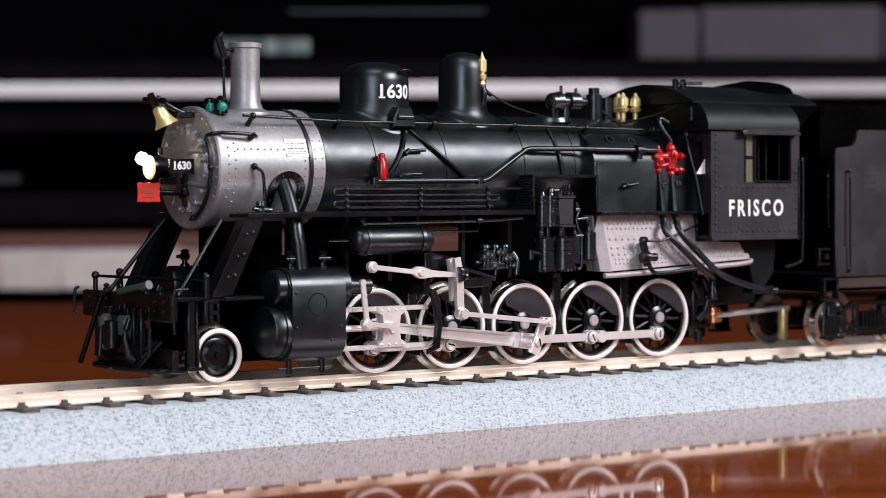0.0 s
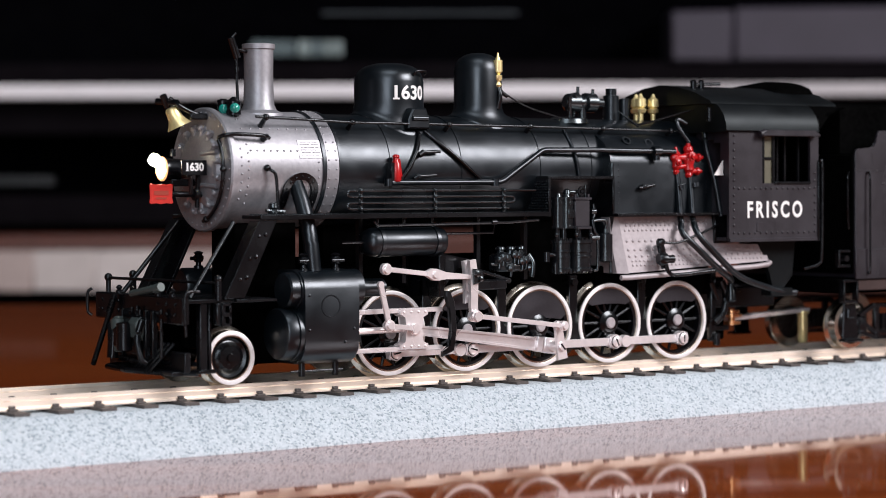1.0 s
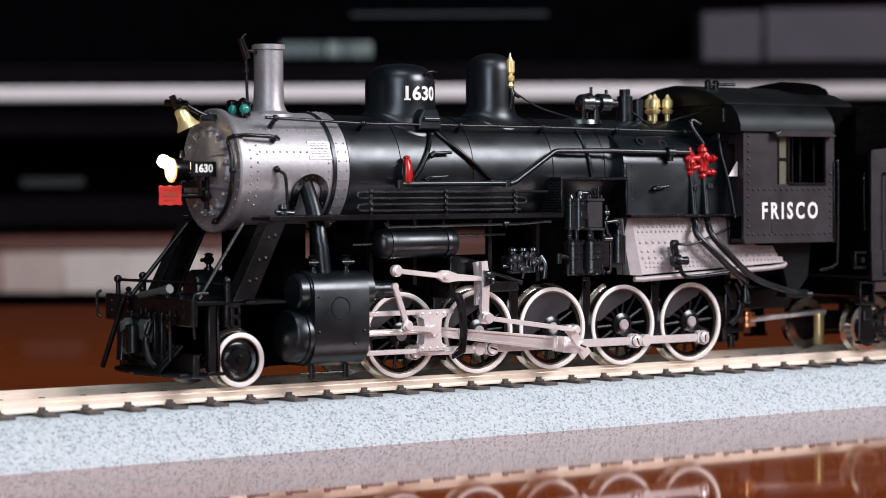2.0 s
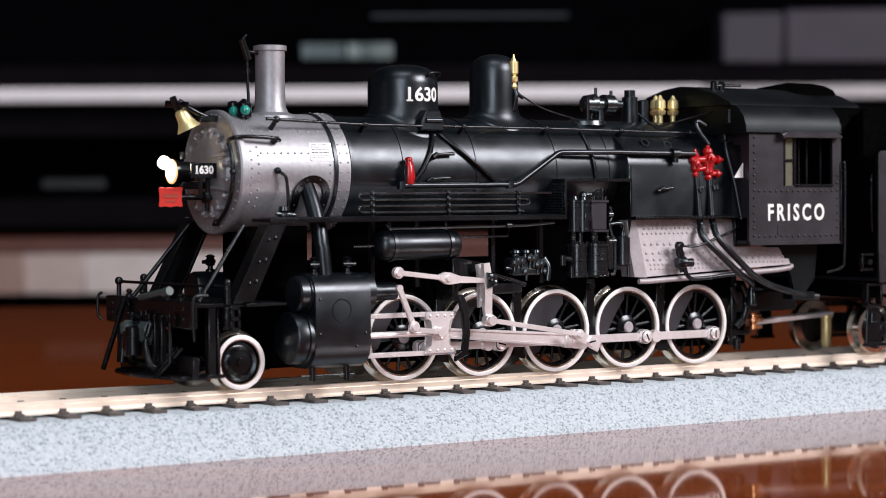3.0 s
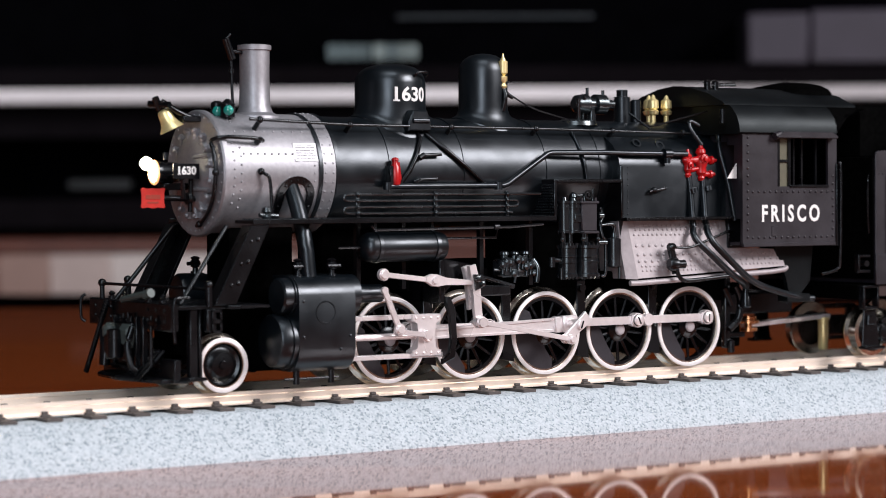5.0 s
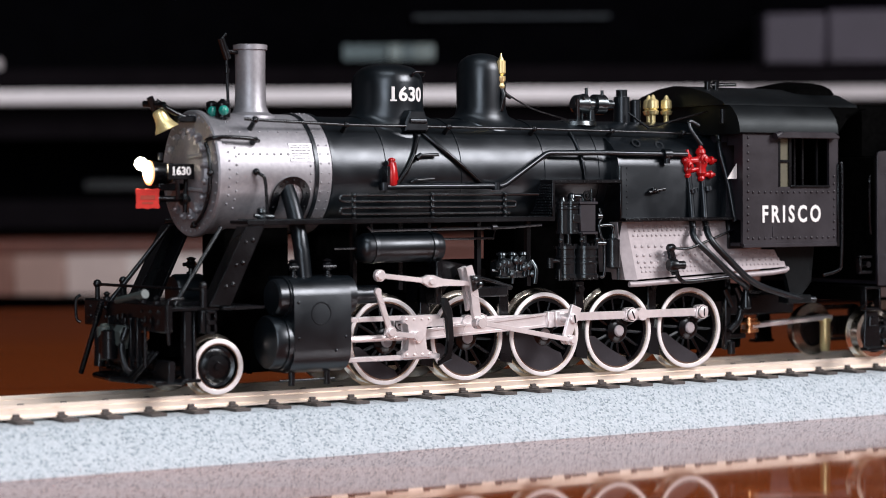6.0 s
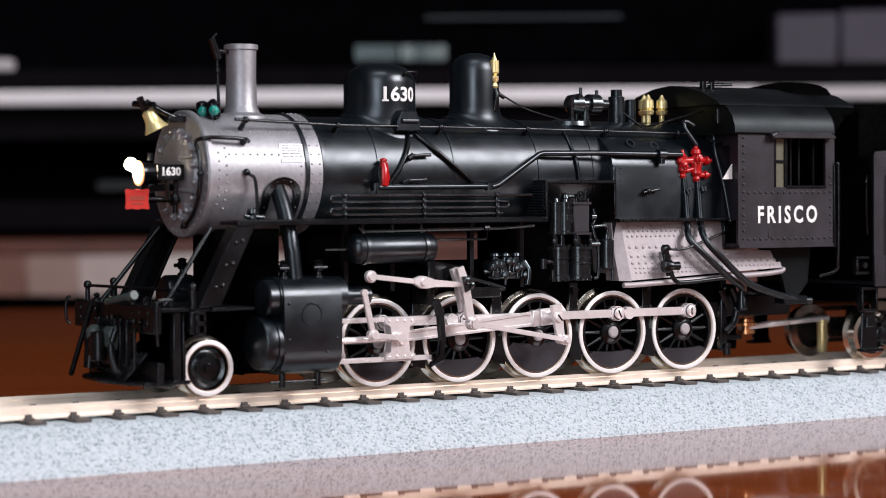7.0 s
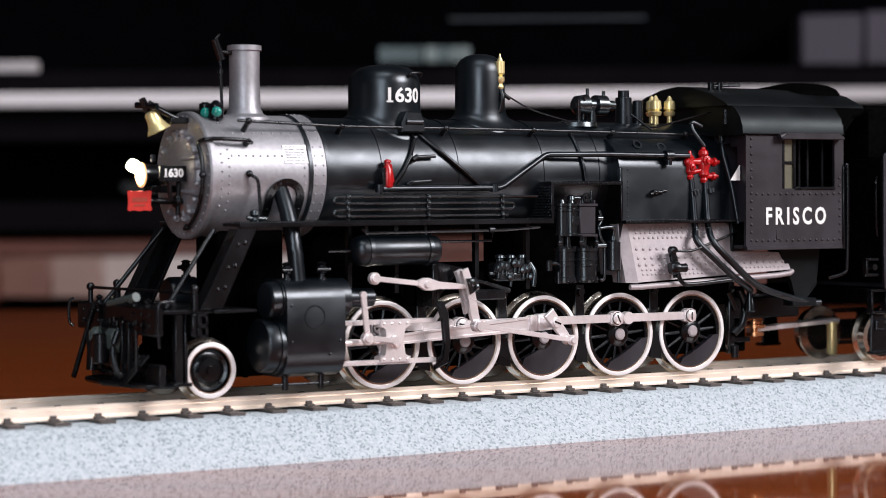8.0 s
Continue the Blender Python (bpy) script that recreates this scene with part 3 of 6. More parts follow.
    for x, y in ((31.9, -0.6), (35.4, -0.2), (32.8, 1.8)):
        bm = shape()
        turned(bm, (x, y, 45.4), (0, 0, 1), [(0, 0.5), (1.4, 0.5), (1.6, 0.95), (2.2, 1.15), (2.5, 0.75), (2.8, 1.1), (4.2, 1.0), (4.5, 0.55), (5.1, 0.3), (5.3, 0.1)], 16)
        part("safety_valve", bm, BRASS, boiler, "brass safety valve")
    bm = shape()
    tube(bm, curve([(25.6, -4.6, 45.0), (28, -5.6, 44.6), (32, -6.2, 45.6), (38.6, -8.4, 47.4)]), 0.17, 6)
    tube(bm, curve([(24.4, -3.0, 47.0), (25.4, -5.0, 45.4), (26.4, -6.6, 44.0)]), 0.22, 6)
    part("thin_pipe", bm, DARK, boiler)
    # handrail
    bm = shape()
    tube(bm, [(-58.5, -8.8, 44.6), (-39, -8.1, 43.9), (0, -8.0, 43.7), (37.5, -8.2, 43.2)], 0.27)
    rail = part("handrail", bm, DARK, boiler)
    for x, y, z in ((-56.6, -8.8, 44.5), (-39, -8.1, 43.9), (-18.6, -8.1, 43.8), (-0.5, -8.0, 43.7), (16.5, -8.1, 43.5), (33, -8.2, 43.3)):
        bm = shape()
        ball(bm, (x, y, z), 0.62, 10)
        rod(bm, (x, y, z), (x, y * 0.72, CZ + (z - CZ) * 0.78), 0.36, 8, 0.55)
        part("stanchion", bm, DARK, rail)
    bm = shape()
    arc = [(-64.9, -8.9 * math.cos(radians(a)), CZ + 8.9 * math.sin(radians(a))) for a in range(35, -78, -8)]
    tube(bm, curve([(-56.4, -9.5, 41.0), (-58, -9.9, 41.4), (-62.8, -9.5, 41.6), (-64.6, -8.6, 41.4)] + arc, 3), 0.34)
    rod(bm, (-57.0, -9.9, 41.3), (-57.2, -8.3, 40.6), 0.5)
    for a in (0, -70):
        ball(bm, (-64.9, -8.9 * math.cos(radians(a)), CZ + 8.9 * math.sin(radians(a))), 0.6, 10)
    part("grab_rail", bm, DARK, smoke)
    bm = shape()
    tube(bm, curve([(-57.4, -9.4, 36.2), (-56.9, -10.9, 35.6), (-56.2, -11.3, 34.6), (-55.9, -11.4, 30.0), (-55.9, -11.4, 28.2)]), 0.28)
    ball(bm, (-57.2, -10.2, 36.0), 0.6, 10)
    part("grab_iron", bm, DARK, smoke)
    # pipes on the flank
    bm = shape()
    tube(bm, [(30.4, -12.4, 39.3), (17, -12.3, 39.4), (13, -11.0, 39.5), (1.2, -10.4, 39.4), (0.2, -10.5, 39.2), (-8.6, -10.9, 33.9), (-9.6, -10.9, 33.6), (-33.5, -10.8, 33.5)], 0.5, 10)
    for x in (-10.6, -33.4):
        rod(bm, (x, -10.9, 32.9), (x, -10.9, 34.2), 0.75, 10)
    rod(bm, (24.8, -12.6, 39.3), (26.4, -12.6, 39.3), 0.95, 12)
    rod(bm, (25.6, -12.7, 39), (25.6, -12.7, 37.6), 0.6, 10)
    part("air_pipe", bm, BLACK, boiler)
    bm = shape()
    tube(bm, [skin(-25.0, 43.4, 0.4), skin(-25.0, 41.8, 0.4), skin(-26.6, 39.0, 0.4), skin(-28.4, 36.2, 0.4), skin(-30.6, 33.4, 0.4)], 0.42)
    tube(bm, [skin(-23.6, 43.4, 0.4), skin(-23.0, 42.2, 0.4), skin(-20.2, 39.6, 0.4), skin(-16.8, 36.8, 0.4), skin(-13.0, 34.0, 0.4)], 0.42)
    part("sand_pipe", bm, DARK, boiler)
    bm = shape()
    turned(bm, (-31.7, -10.7, 33.7), (0, 0, 1), [(0, 0.8), (0.3, 0.95), (3.1, 0.9), (3.6, 0.5), (4.1, 0.5), (4.2, 0.65), (4.5, 0.6), (4.7, 0.25)], 12)
    rod(bm, (-31.2, -10.9, 37.6), (-30.8, -11, 34.6), 0.22)
    part("fire_extinguisher", bm, RED, boiler, "red flask on the boiler flank")
    bm = shape()
    box(bm, -33.0, -32.3, -11.3, -9.4, 33.8, 37.0, 0.1)
    part("flask_bracket", bm, DARK, boiler)
    # red injector valve: two upright bodies joined by a cross pipe, with caps and side arms
    bm = shape()
    turned(bm, (31.0, -11.9, 35.0), (0, 0, 1), [(0, 0.55), (0.5, 0.75), (0.8, 0.55), (1.4, 0.95), (2.2, 0.85), (2.8, 1.05), (3.4, 0.7), (4.0, 0.85), (4.5, 0.4), (5.2, 0.25)], 14)
    turned(bm, (34.1, -11.9, 34.4), (0, 0, 1), [(0, 0.6), (0.5, 0.85), (0.9, 0.7), (1.5, 1.15), (2.4, 1.0), (3.2, 1.3), (4.2, 1.2), (4.7, 0.75), (5.2, 1.0), (5.8, 0.85), (6.1, 0.45), (6.5, 0.4)], 14)
    turned(bm, (29.8, -12.0, 38.2), (1, 0, 0), [(0, 0.4), (0.4, 0.75), (1.2, 0.55), (2.6, 0.6), (4.2, 0.9), (5.6, 0.6), (6.2, 0.45), (6.4, 0.8), (6.9, 0.8), (7.0, 0.4), (7.8, 0.35)], 14)
    turned(bm, (34.4, -12.1, 35.6), (1, -0.1, 0), [(0, 0.6), (1.2, 0.5), (1.4, 0.75), (1.9, 0.75), (2.0, 0.4), (2.6, 0.35)], 12)
    rod(bm, (31.0, -12.0, 36.2), (34.0, -12.0, 36.8), 0.45, 10)
    turned(bm, (34.1, -12.8, 38.4), (0, -1, 0), [(0, 0.95), (0.4, 0.9), (0.5, 0.55), (0.9, 0.5), (1.0, 0.2)], 12)
    turned(bm, (31.0, -12.6, 37.2), (0, -1, 0), [(0, 0.65), (0.4, 0.6), (0.5, 0.35), (0.8, 0.3)], 10)
    for k in range(6):
        t = radians(60 * k)
        rivet(bm, (34.1 + 0.7 * math.cos(t), -13.2, 38.4 + 0.7 * math.sin(t)), (0, -1, 0), 0.18)
    part("injector_valve", bm, RED, boiler, "bright red valve body")
    bm = shape()
    tube(bm, curve([(31.2, -11.9, 35.4), (31.4, -12.3, 31.5), (31.3, -13.0, 26.4), (30.6, -14.4, 24.0), (33.2, -15.4, 21.2), (38.2, -15.4, 17.4), (42.0, -14.2, 15.6), (44.6, -12.4, 14.6)], 8), 0.62, 10)
    rod(bm, (31.8, -12.4, 33.0), (32.0, -12.5, 32.2), 0.95, 10)
    part("injector_pipe", bm, BLACK, boiler)
    bm = shape()
    tube(bm, curve([(34.4, -11.9, 35.4), (34.4, -12.4, 31.0), (34.2, -13.2, 26.4), (34.0, -15.0, 23.6), (37.4, -15.6, 20.2), (43.7, -15.4, 15.7), (51.0, -14.8, 13.4), (56.4, -14.4, 12.2), (59.6, -14.4, 12.0)], 8), 0.62, 10)
    rod(bm, (35.2, -12.5, 33.4), (35.3, -12.6, 32.6), 0.95, 10)
    part("injector_pipe", bm, BLACK, boiler)
    bm = shape()
    tube(bm, curve([(39.2, -10.8, 43.4), (38.4, -12.2, 40), (39.2, -13.6, 34), (40.0, -14.6, 27)]), 0.5, 10)
    part("blower_pipe", bm, BLACK, boiler)
    bm = shape()
    tube(bm, curve([(34.6, -10.8, 44.6), (32.8, -10.4, 45.4), (32.6, -10.8, 44), (34.6, -11.6, 41)]), 0.4, 10)
    part("bent_pipe", bm, BLACK, boiler)
    # silver lower firebox
    def slope_y(z):
        return 13.6 - (z - 16.7) * 0.15
    for s in (-1, 1):
        bm = shape()
        edge = ((16.7, 27.1), (17.9, 16.7), (53.4, 18.3), (52.5, 21.5), (39.8, 21.8), (39.8, 27.1))
        a = [bm.verts.new((x, s * slope_y(z), z)) for x, z in edge]
        b = [bm.verts.new((v.co.x, s * 5, v.co.z)) for v in a]
        face_loop(bm, a, b)
        bm.faces.new(a)
        bm.faces.new(b)
        pan = part("ashpan", bm, ASHSILVER, boiler, "silver-grey riveted firebox side")
        bm = shape()
        for z, step, r in ((26.3, 1.05, 0.3), (25.5, 1.05, 0.3), (24.6, 1.05, 0.3), (22.6, 1.5, 0.34), (21.0, 1.5, 0.34), (19.8, 1.5, 0.34), (18.9, 0.95, 0.28), (18.1, 0.95, 0.28)):
            n = 0
            while True:
                x = 17.9 + (26.7 - z) * 0.11 + step * n + (step / 2 if int(z * 10) % 2 else 0)
                low = 16.7 + (x - 17.9) * 0.045 + 0.6
                n += 1
                if x > (52.2 if z < 21.2 else 39.2):
                    break
                if z > low:
                    rivet(bm, (x, s * (slope_y(z) - 0.05), z), (0, s, 0.15), r)
        for i in range(14):
            rivet(bm, (40.4 + 0.95 * i, s * (slope_y(20.6) - 0.05), 20.9 - 0.02 * i), (0, s, 0.15), 0.28)
        part("rivets", bm, ASHSILVER, pan)
        # bent front flange and the rounded lip along the foot
        bm = shape()
        a = [bm.verts.new((x, s * y, z)) for x, y, z in ((15.0, 11.6, 27.1), (16.6, 12.3, 27.1), (17.2, 13.1, 22.0), (17.9, 13.9, 16.6), (15.6, 13.2, 16.7), (15.2, 12.2, 22.0))]
        b = [bm.verts.new((v.co.x + 0.5, s * 5, v.co.z)) for v in a]
        face_loop(bm, a, b)
        bm.faces.new(a)
        bm.faces.new(b)
        part("front_plate", bm, ASHSILVER, pan)
        bm = shape()
        tube(bm, [(16.4, s * 13.4, 15.9), (18.4, s * 13.6, 15.9), (50.0, s * 13.6, 17.3), (53.0, s * 13.6, 17.6), (53.8, s * 13.3, 18.0)], 0.5, 12)
        part("foot_lip", bm, ASHSILVER, pan)
        bm = shape()
        box(bm, 39.6, 44.6, s * 12.6, s * 13.3, 21.9, 27.2, 0.12)
        part("dark_plate", bm, DARK, boiler)
    bm = shape()
    tube(bm, curve([(24.8, -15.0, 22.3), (28.6, -15.2, 22.2), (33, -15.0, 23.4), (40, -14.0, 25.4)]), 0.24)
    turned(bm, (23.9, -15.0, 22.3), (1, 0, 0.1), [(0, 0.5), (0.3, 0.75), (1.2, 0.7), (1.6, 0.4)], 12)
    rod(bm, (24.7, -15.0, 22.2), (25.8, -15.0, 18.6), 0.5, 10)
    tube(bm, curve([(25.6, -15.0, 18.8), (26.6, -15.2, 16.6), (29.0, -15.2, 16.2), (38.0, -15.2, 16.8)]), 0.4)
    turned(bm, (23.9, -15.2, 19.2), (1, -0.2, 0), [(0, 1.0), (0.5, 1.25), (1.6, 1.15), (1.8, 0.75), (3.2, 0.8), (3.4, 0.5)], 16)
    rod(bm, (25.6, -14.6, 17.4), (25.4, -13.4, 22), 0.4, 10)
    part("blowdown_valve", bm, DARK, boiler)


def build_running_gear(loco):
    """Running boards, tank, pump and the parts under the boiler."""
    for s in (-1, 1):
        bm = shape()
        box(bm, -61.5, -1.2, s * 9.0, s * 15.2, 27.5, 28.15, 0.12)
        box(bm, -61.5, -1.2, s * 14.9, s * 15.3, 27.4, 28.25, 0.1)
        for i in range(29):
            rivet(bm, (-60.5 + 2.04 * i, s * 15.3, 27.8), (0, s, 0), 0.1)
        board = part("running_board", bm, DARK, loco)
        bm = shape()
        box(bm, 14.6, 41.5, s * 11.6, s * 14.9, 27.2, 27.8, 0.1)
        for i in range(26):
            rivet(bm, (15.4 + 1.02 * i, s * 14.9, 27.5), (0, s, 0), 0.17)
        part("rear_board", bm, DARK, board)
        # tread chips on the walkway
        bm = shape()
        for i in range(90):
            for j in range(5):
                box(bm, -60.8 + 0.65 * i, -60.45 + 0.65 * i, s * (10.4 + 0.95 * j + 0.4 * (i % 2)), s * (10.8 + 0.95 * j + 0.4 * (i % 2)), 28.1, 28.32)
        tagged(part("tread_pattern", bm, CASTBLACK, board), kind="stuff")
    # oil cup on the walkway, beside the smokebox
    bm = shape()
    turned(bm, (-57.4, -12.4, 28.1), (0, 0, 1), [(0, 0.8), (0.5, 0.9), (1.0, 0.55), (1.3, 0.9), (1.9, 0.8), (2.2, 0.3)], 14)
    rod(bm, (-58.8, -12.4, 28.9), (-55.4, -12.6, 28.7), 0.35)
    part("oil_cup", bm, CASTBLACK, loco)
    # pump housing
    bm = shape()
    box(bm, -0.4, 0.2, -13.4, -6, 27.4, 34.2, 0.1)
    box(bm, -0.4, 15.0, -13.4, -7, 34.0, 34.7, 0.12)
    box(bm, 14.5, 15.0, -13.4, -8, 27.4, 34.0, 0.1)
    for i in range(15):
        rivet(bm, (0.4 + i, -13.4, 34.35), (0, -1, 0), 0.16)
    shelf = part("pump_housing", bm, DARK, loco)
    bm = shape()
    for i in range(9):
        for j in range(13):
            y = -13.0 + 0.78 * i + 0.39 * (j % 2)
            box(bm, -0.62, -0.38, y, y + 0.42, 27.7 + 0.49 * j, 27.95 + 0.49 * j)
    tagged(part("tread_pattern", bm, CASTBLACK, shelf), kind="stuff")
    # air pump: two steam cylinders and a valve chest over two ribbed air cylinders
    bm = shape()
    for x, r in ((1.7, 1.05), (3.6, 1.3)):
        turned(bm, (x, -13.4, 25.0), (0, 0, 1), [(0, r * 0.8), (0.2, r * 1.18), (0.6, r * 1.18), (0.7, r), (4.4, r), (4.5, r * 1.18), (4.9, r * 1.18), (5.0, r), (5.3, r), (5.4, r * 1.2), (5.8, r * 1.2), (5.9, r * 0.6), (6.5, r * 0.4)], 24)
    box(bm, 3.0, 4.5, -14.85, -14.5, 27.0, 28.6, 0.12)
    for z in (27.4, 27.8, 28.2):
        box(bm, 3.15, 4.35, -14.95, -14.8, z - 0.1, z + 0.1)
    part("pump_steam_end", bm, CASTBLACK, loco)
    bm = shape()
    box(bm, 4.7, 8.2, -14.6, -11.5, 25.4, 30.4, 0.2)
    box(bm, 4.5, 8.5, -14.8, -11.4, 25.0, 25.5, 0.1)
    box(bm, 4.5, 8.5, -14.8, -11.4, 30.3, 30.8, 0.1)
    for x in (5.0, 8.0):
        rod(bm, (x, -14.2, 30.8), (x, -14.2, 31.4), 0.28, 6)
    part("pump_valve_chest", bm, CABBLACK, loco)
    bm = shape()
    hoop(bm, (6.4, -14.2, 31.9), (0, -1, 0), [(0, 0.55), (0, 0.85), (0.3, 0.85), (0.3, 0.55)], 16)
    rod(bm, (6.4, -14.6, 31.9), (6.4, -12.8, 31.9), 0.3)
    rod(bm, (6.4, -13.2, 30.6), (6.4, -13.2, 32.2), 0.5)
    turned(bm, (3.7, -13.4, 31.2), (0, 0, 1), [(0, 0.5), (0.3, 0.75), (0.9, 0.6), (1.2, 0.2)], 10)
    rod(bm, (4.3, -13.4, 31.8), (5.6, -13.6, 31.8), 0.28)
    rod(bm, (8.0, -13.4, 30.8), (8.1, -13.4, 33.0), 0.22)
    part("governor", bm, CASTBLACK, loco)
    for x, r in ((2.3, 1.75), (6.5, 2.15)):
        bm = shape()
        ribs = [(1.2, r), (2.9, r), (3.0, r * 1.08), (3.3, r * 1.08), (3.4, r * 0.98), (3.9, r * 0.98), (4.0, r * 1.08), (4.3, r * 1.08), (4.4, r)]
        turned(bm, (x, -13.4, 16.9), (0, 0, 1), [(0, r * 0.4), (0.3, r * 0.9), (0.5, r * 1.14), (1.0, r * 1.14)] + ribs + [(5.5, r), (5.6, r * 1.14), (6.1, r * 1.14), (6.2, r * 0.5), (6.6, r * 0.3)], 28)
        for k in range(7):
            t = radians(200 + 23 * k)
            rod(bm, (x + r * 1.05 * math.cos(t), -13.4 + r * 1.05 * math.sin(t), 22.9), (x + r * 1.05 * math.cos(t), -13.4 + r * 1.05 * math.sin(t), 23.4), 0.2, 6)
            rod(bm, (x + r * 1.05 * math.cos(t), -13.4 + r * 1.05 * math.sin(t), 17.0), (x + r * 1.05 * math.cos(t), -13.4 + r * 1.05 * math.sin(t), 17.5), 0.2, 6)
        part("pump_air_cylinder", bm, CASTBLACK, loco)
    bm = shape()
    for x in (1.5, 3.0, 6.4):
        rod(bm, (x, -13.4, 23.0), (x, -13.4, 25.2), 0.5, 10)
    for x, y in ((0.6, -14.4), (4.8, -14.8), (8.4, -14.4)):
        rod(bm, (x, y, 22.6), (x, y, 25.4), 0.26, 8)
        ball(bm, (x, y, 24.0), 0.5, 8)
    part("pump_centre", bm, CASTBLACK, loco)
    bm = shape()
    tube(bm, curve([(9.6, -13.6, 29.6), (9.9, -13.8, 28.0), (9.2, -14.0, 26.6), (9.6, -14.2, 24.4), (10.2, -14.2, 23.4), (10.2, -14.2, 18.0), (9.4, -14.0, 17.4)]), 0.3)
    rod(bm, (8.8, -14.0, 28.2), (9.8, -14.0, 28.2), 0.55)
    rod(bm, (8.6, -14.2, 23.4), (10.4, -14.2, 23.4), 0.5)
    part("pump_pipe", bm, CASTBLACK, loco)
    bm = shape()
    rod(bm, (-1.6, -14.0, 20.4), (1.0, -13.6, 20.4), 0.45)
    rod(bm, (-1.4, -14.0, 19.2), (-1.4, -14.0, 21.0), 0.6)
    rod(bm, (0.2, -14.6, 17.0), (0.2, -14.6, 19.0), 0.4)
    part("lubricator", bm, CASTBLACK, loco)
    bm = shape()
    turned(bm, (12.7, -13.4, 18.8), (0, 0, 1), [(0, 0.5), (0.3, 1.35), (5.2, 1.35), (5.5, 0.6), (6.2, 0.5)], 20)
    tube(bm, curve([(12.7, -13.4, 24.8), (12.7, -13.6, 26.4), (11.2, -13.6, 26.6), (9.4, -13.6, 26.4)]), 0.32)
    rod(bm, (13.8, -13.6, 16.8), (13.8, -13.6, 19.4), 0.3)
    part("filter_pot", bm, CASTBLACK, loco)
    # air reservoir
    bm = shape()
    turned(bm, (-40.2, -13.0, 23.3), (1, 0, 0), [(0, 0.2), (0.25, 1.4), (0.9, 2.2), (1.7, 2.5), (15.6, 2.5), (16.3, 2.3), (16.8, 1.4), (16.9, 0.1)], 32)
    tank = part("air_reservoir", bm, BLACK, loco)
    for x in (-37.6, -26.2):
        bm = shape()
        hoop(bm, (x, -13.0, 23.3), (1, 0, 0), [(0, 2.4), (0, 2.68), (0.7, 2.68), (0.7, 2.4)], 32)
        box(bm, x + 0.1, x + 0.6, -13.3, -12.7, 25.7, 27.6)
        part("tank_strap", bm, BLACK, tank)
    bm = shape()
    tube(bm, [(-44.6, -13.4, 23.3), (-40.0, -13.2, 23.3)], 0.22, 6)
    tube(bm, [(-39.4, -15.4, 26.9), (-38.6, -15.4, 26.2), (-11, -15.2, 26.4), (-4, -15.0, 26.8)], 0.26, 6)
    tube(bm, [(-23.4, -13.6, 24.6), (-13, -13.6, 24.6), (-12.6, -13.6, 26.6)], 0.22, 6)
    rod(bm, (-14.6, -15.3, 26.5), (-13.6, -15.3, 26.5), 0.5)
    part("tank_pipe", bm, DARK, tank)
    # cooling coils
    bm = shape()
    for k, z in enumerate((28.95, 30.0, 31.05, 32.1)):
        tube(bm, [(-42.2, -13.6, z), (-9.6, -13.6, z)], 0.25, 8)
    for z in (28.95, 31.05):
        tube(bm, curve([(-42.2, -13.6, z), (-43.2, -13.6, z + 0.1), (-43.5, -13.6, z + 0.52), (-43.2, -13.6, z + 0.95), (-42.2, -13.6, z + 1.05)]), 0.25, 8)
    tube(bm, curve([(-9.6, -13.6, 30.0), (-8.6, -13.6, 30.1), (-8.3, -13.6, 30.52), (-8.6, -13.6, 30.95), (-9.6, -13.6, 31.05)]), 0.25, 8)
    tube(bm, [(-9.6, -13.6, 32.1), (-3, -12.8, 32.1)], 0.25, 8)
    coil = part("cooling_coil", bm, CASTBLACK, loco)
    for x in (-41.0, -25.6, -10.8):
        bm = shape()
        box(bm, x - 0.35, x + 0.35, -14.0, -13.2, 28.2, 32.6, 0.1)
        for z in (28.95, 30.0, 31.05, 32.1):
            ball(bm, (x, -14.0, z), 0.42, 8)
        part("coil_bracket", bm, CASTBLACK, coil)
    # frame, with dark boxes added to close the gaps behind the wheels
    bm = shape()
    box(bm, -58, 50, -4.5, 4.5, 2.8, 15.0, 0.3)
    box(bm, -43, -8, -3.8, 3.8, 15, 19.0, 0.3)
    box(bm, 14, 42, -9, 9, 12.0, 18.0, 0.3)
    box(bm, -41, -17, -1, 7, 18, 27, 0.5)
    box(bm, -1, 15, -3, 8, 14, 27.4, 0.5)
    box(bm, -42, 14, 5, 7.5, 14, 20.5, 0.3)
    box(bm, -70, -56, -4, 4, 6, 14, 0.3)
    part("frame", bm, FLATBLACK, loco)
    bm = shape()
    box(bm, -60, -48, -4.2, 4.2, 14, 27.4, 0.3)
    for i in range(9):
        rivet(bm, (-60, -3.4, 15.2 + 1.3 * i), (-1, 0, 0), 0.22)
    part("saddle", bm, FLATBLACK, loco)
    for x in AXLES[:-1]:
        bm = shape()
        box(bm, x + 7.2, x + 9.2, -9.6, -8.6, 4.0, 16.5, 0.15)
        prism(bm, [(x + 7.0, 3.2), (x + 9.6, 2.6), (x + 9.0, 7.6), (x + 7.6, 7.8)], -10.0, -8.2)
        rod(bm, (x + 8.2, -10.2, 15.2), (x + 8.2, -9.0, 15.2), 0.7, 10)
        part("brake_hanger", bm, DARK, loco)
    bm = shape()
    box(bm, 41.2, 42.6, -10.4, -9, 3.0, 16.5, 0.2)
    tube(bm, curve([(43.2, -11, 14.6), (44.2, -11.3, 12), (43.6, -11.3, 8.6), (41.6, -11, 6.6)]), 0.75)
    turned(bm, (44.6, -12.2, 10.6), (0, 0, 1), [(0, 0.9), (0.3, 1.15), (2.0, 1.0), (3.0, 0.6), (4.0, 0.5)], 14)
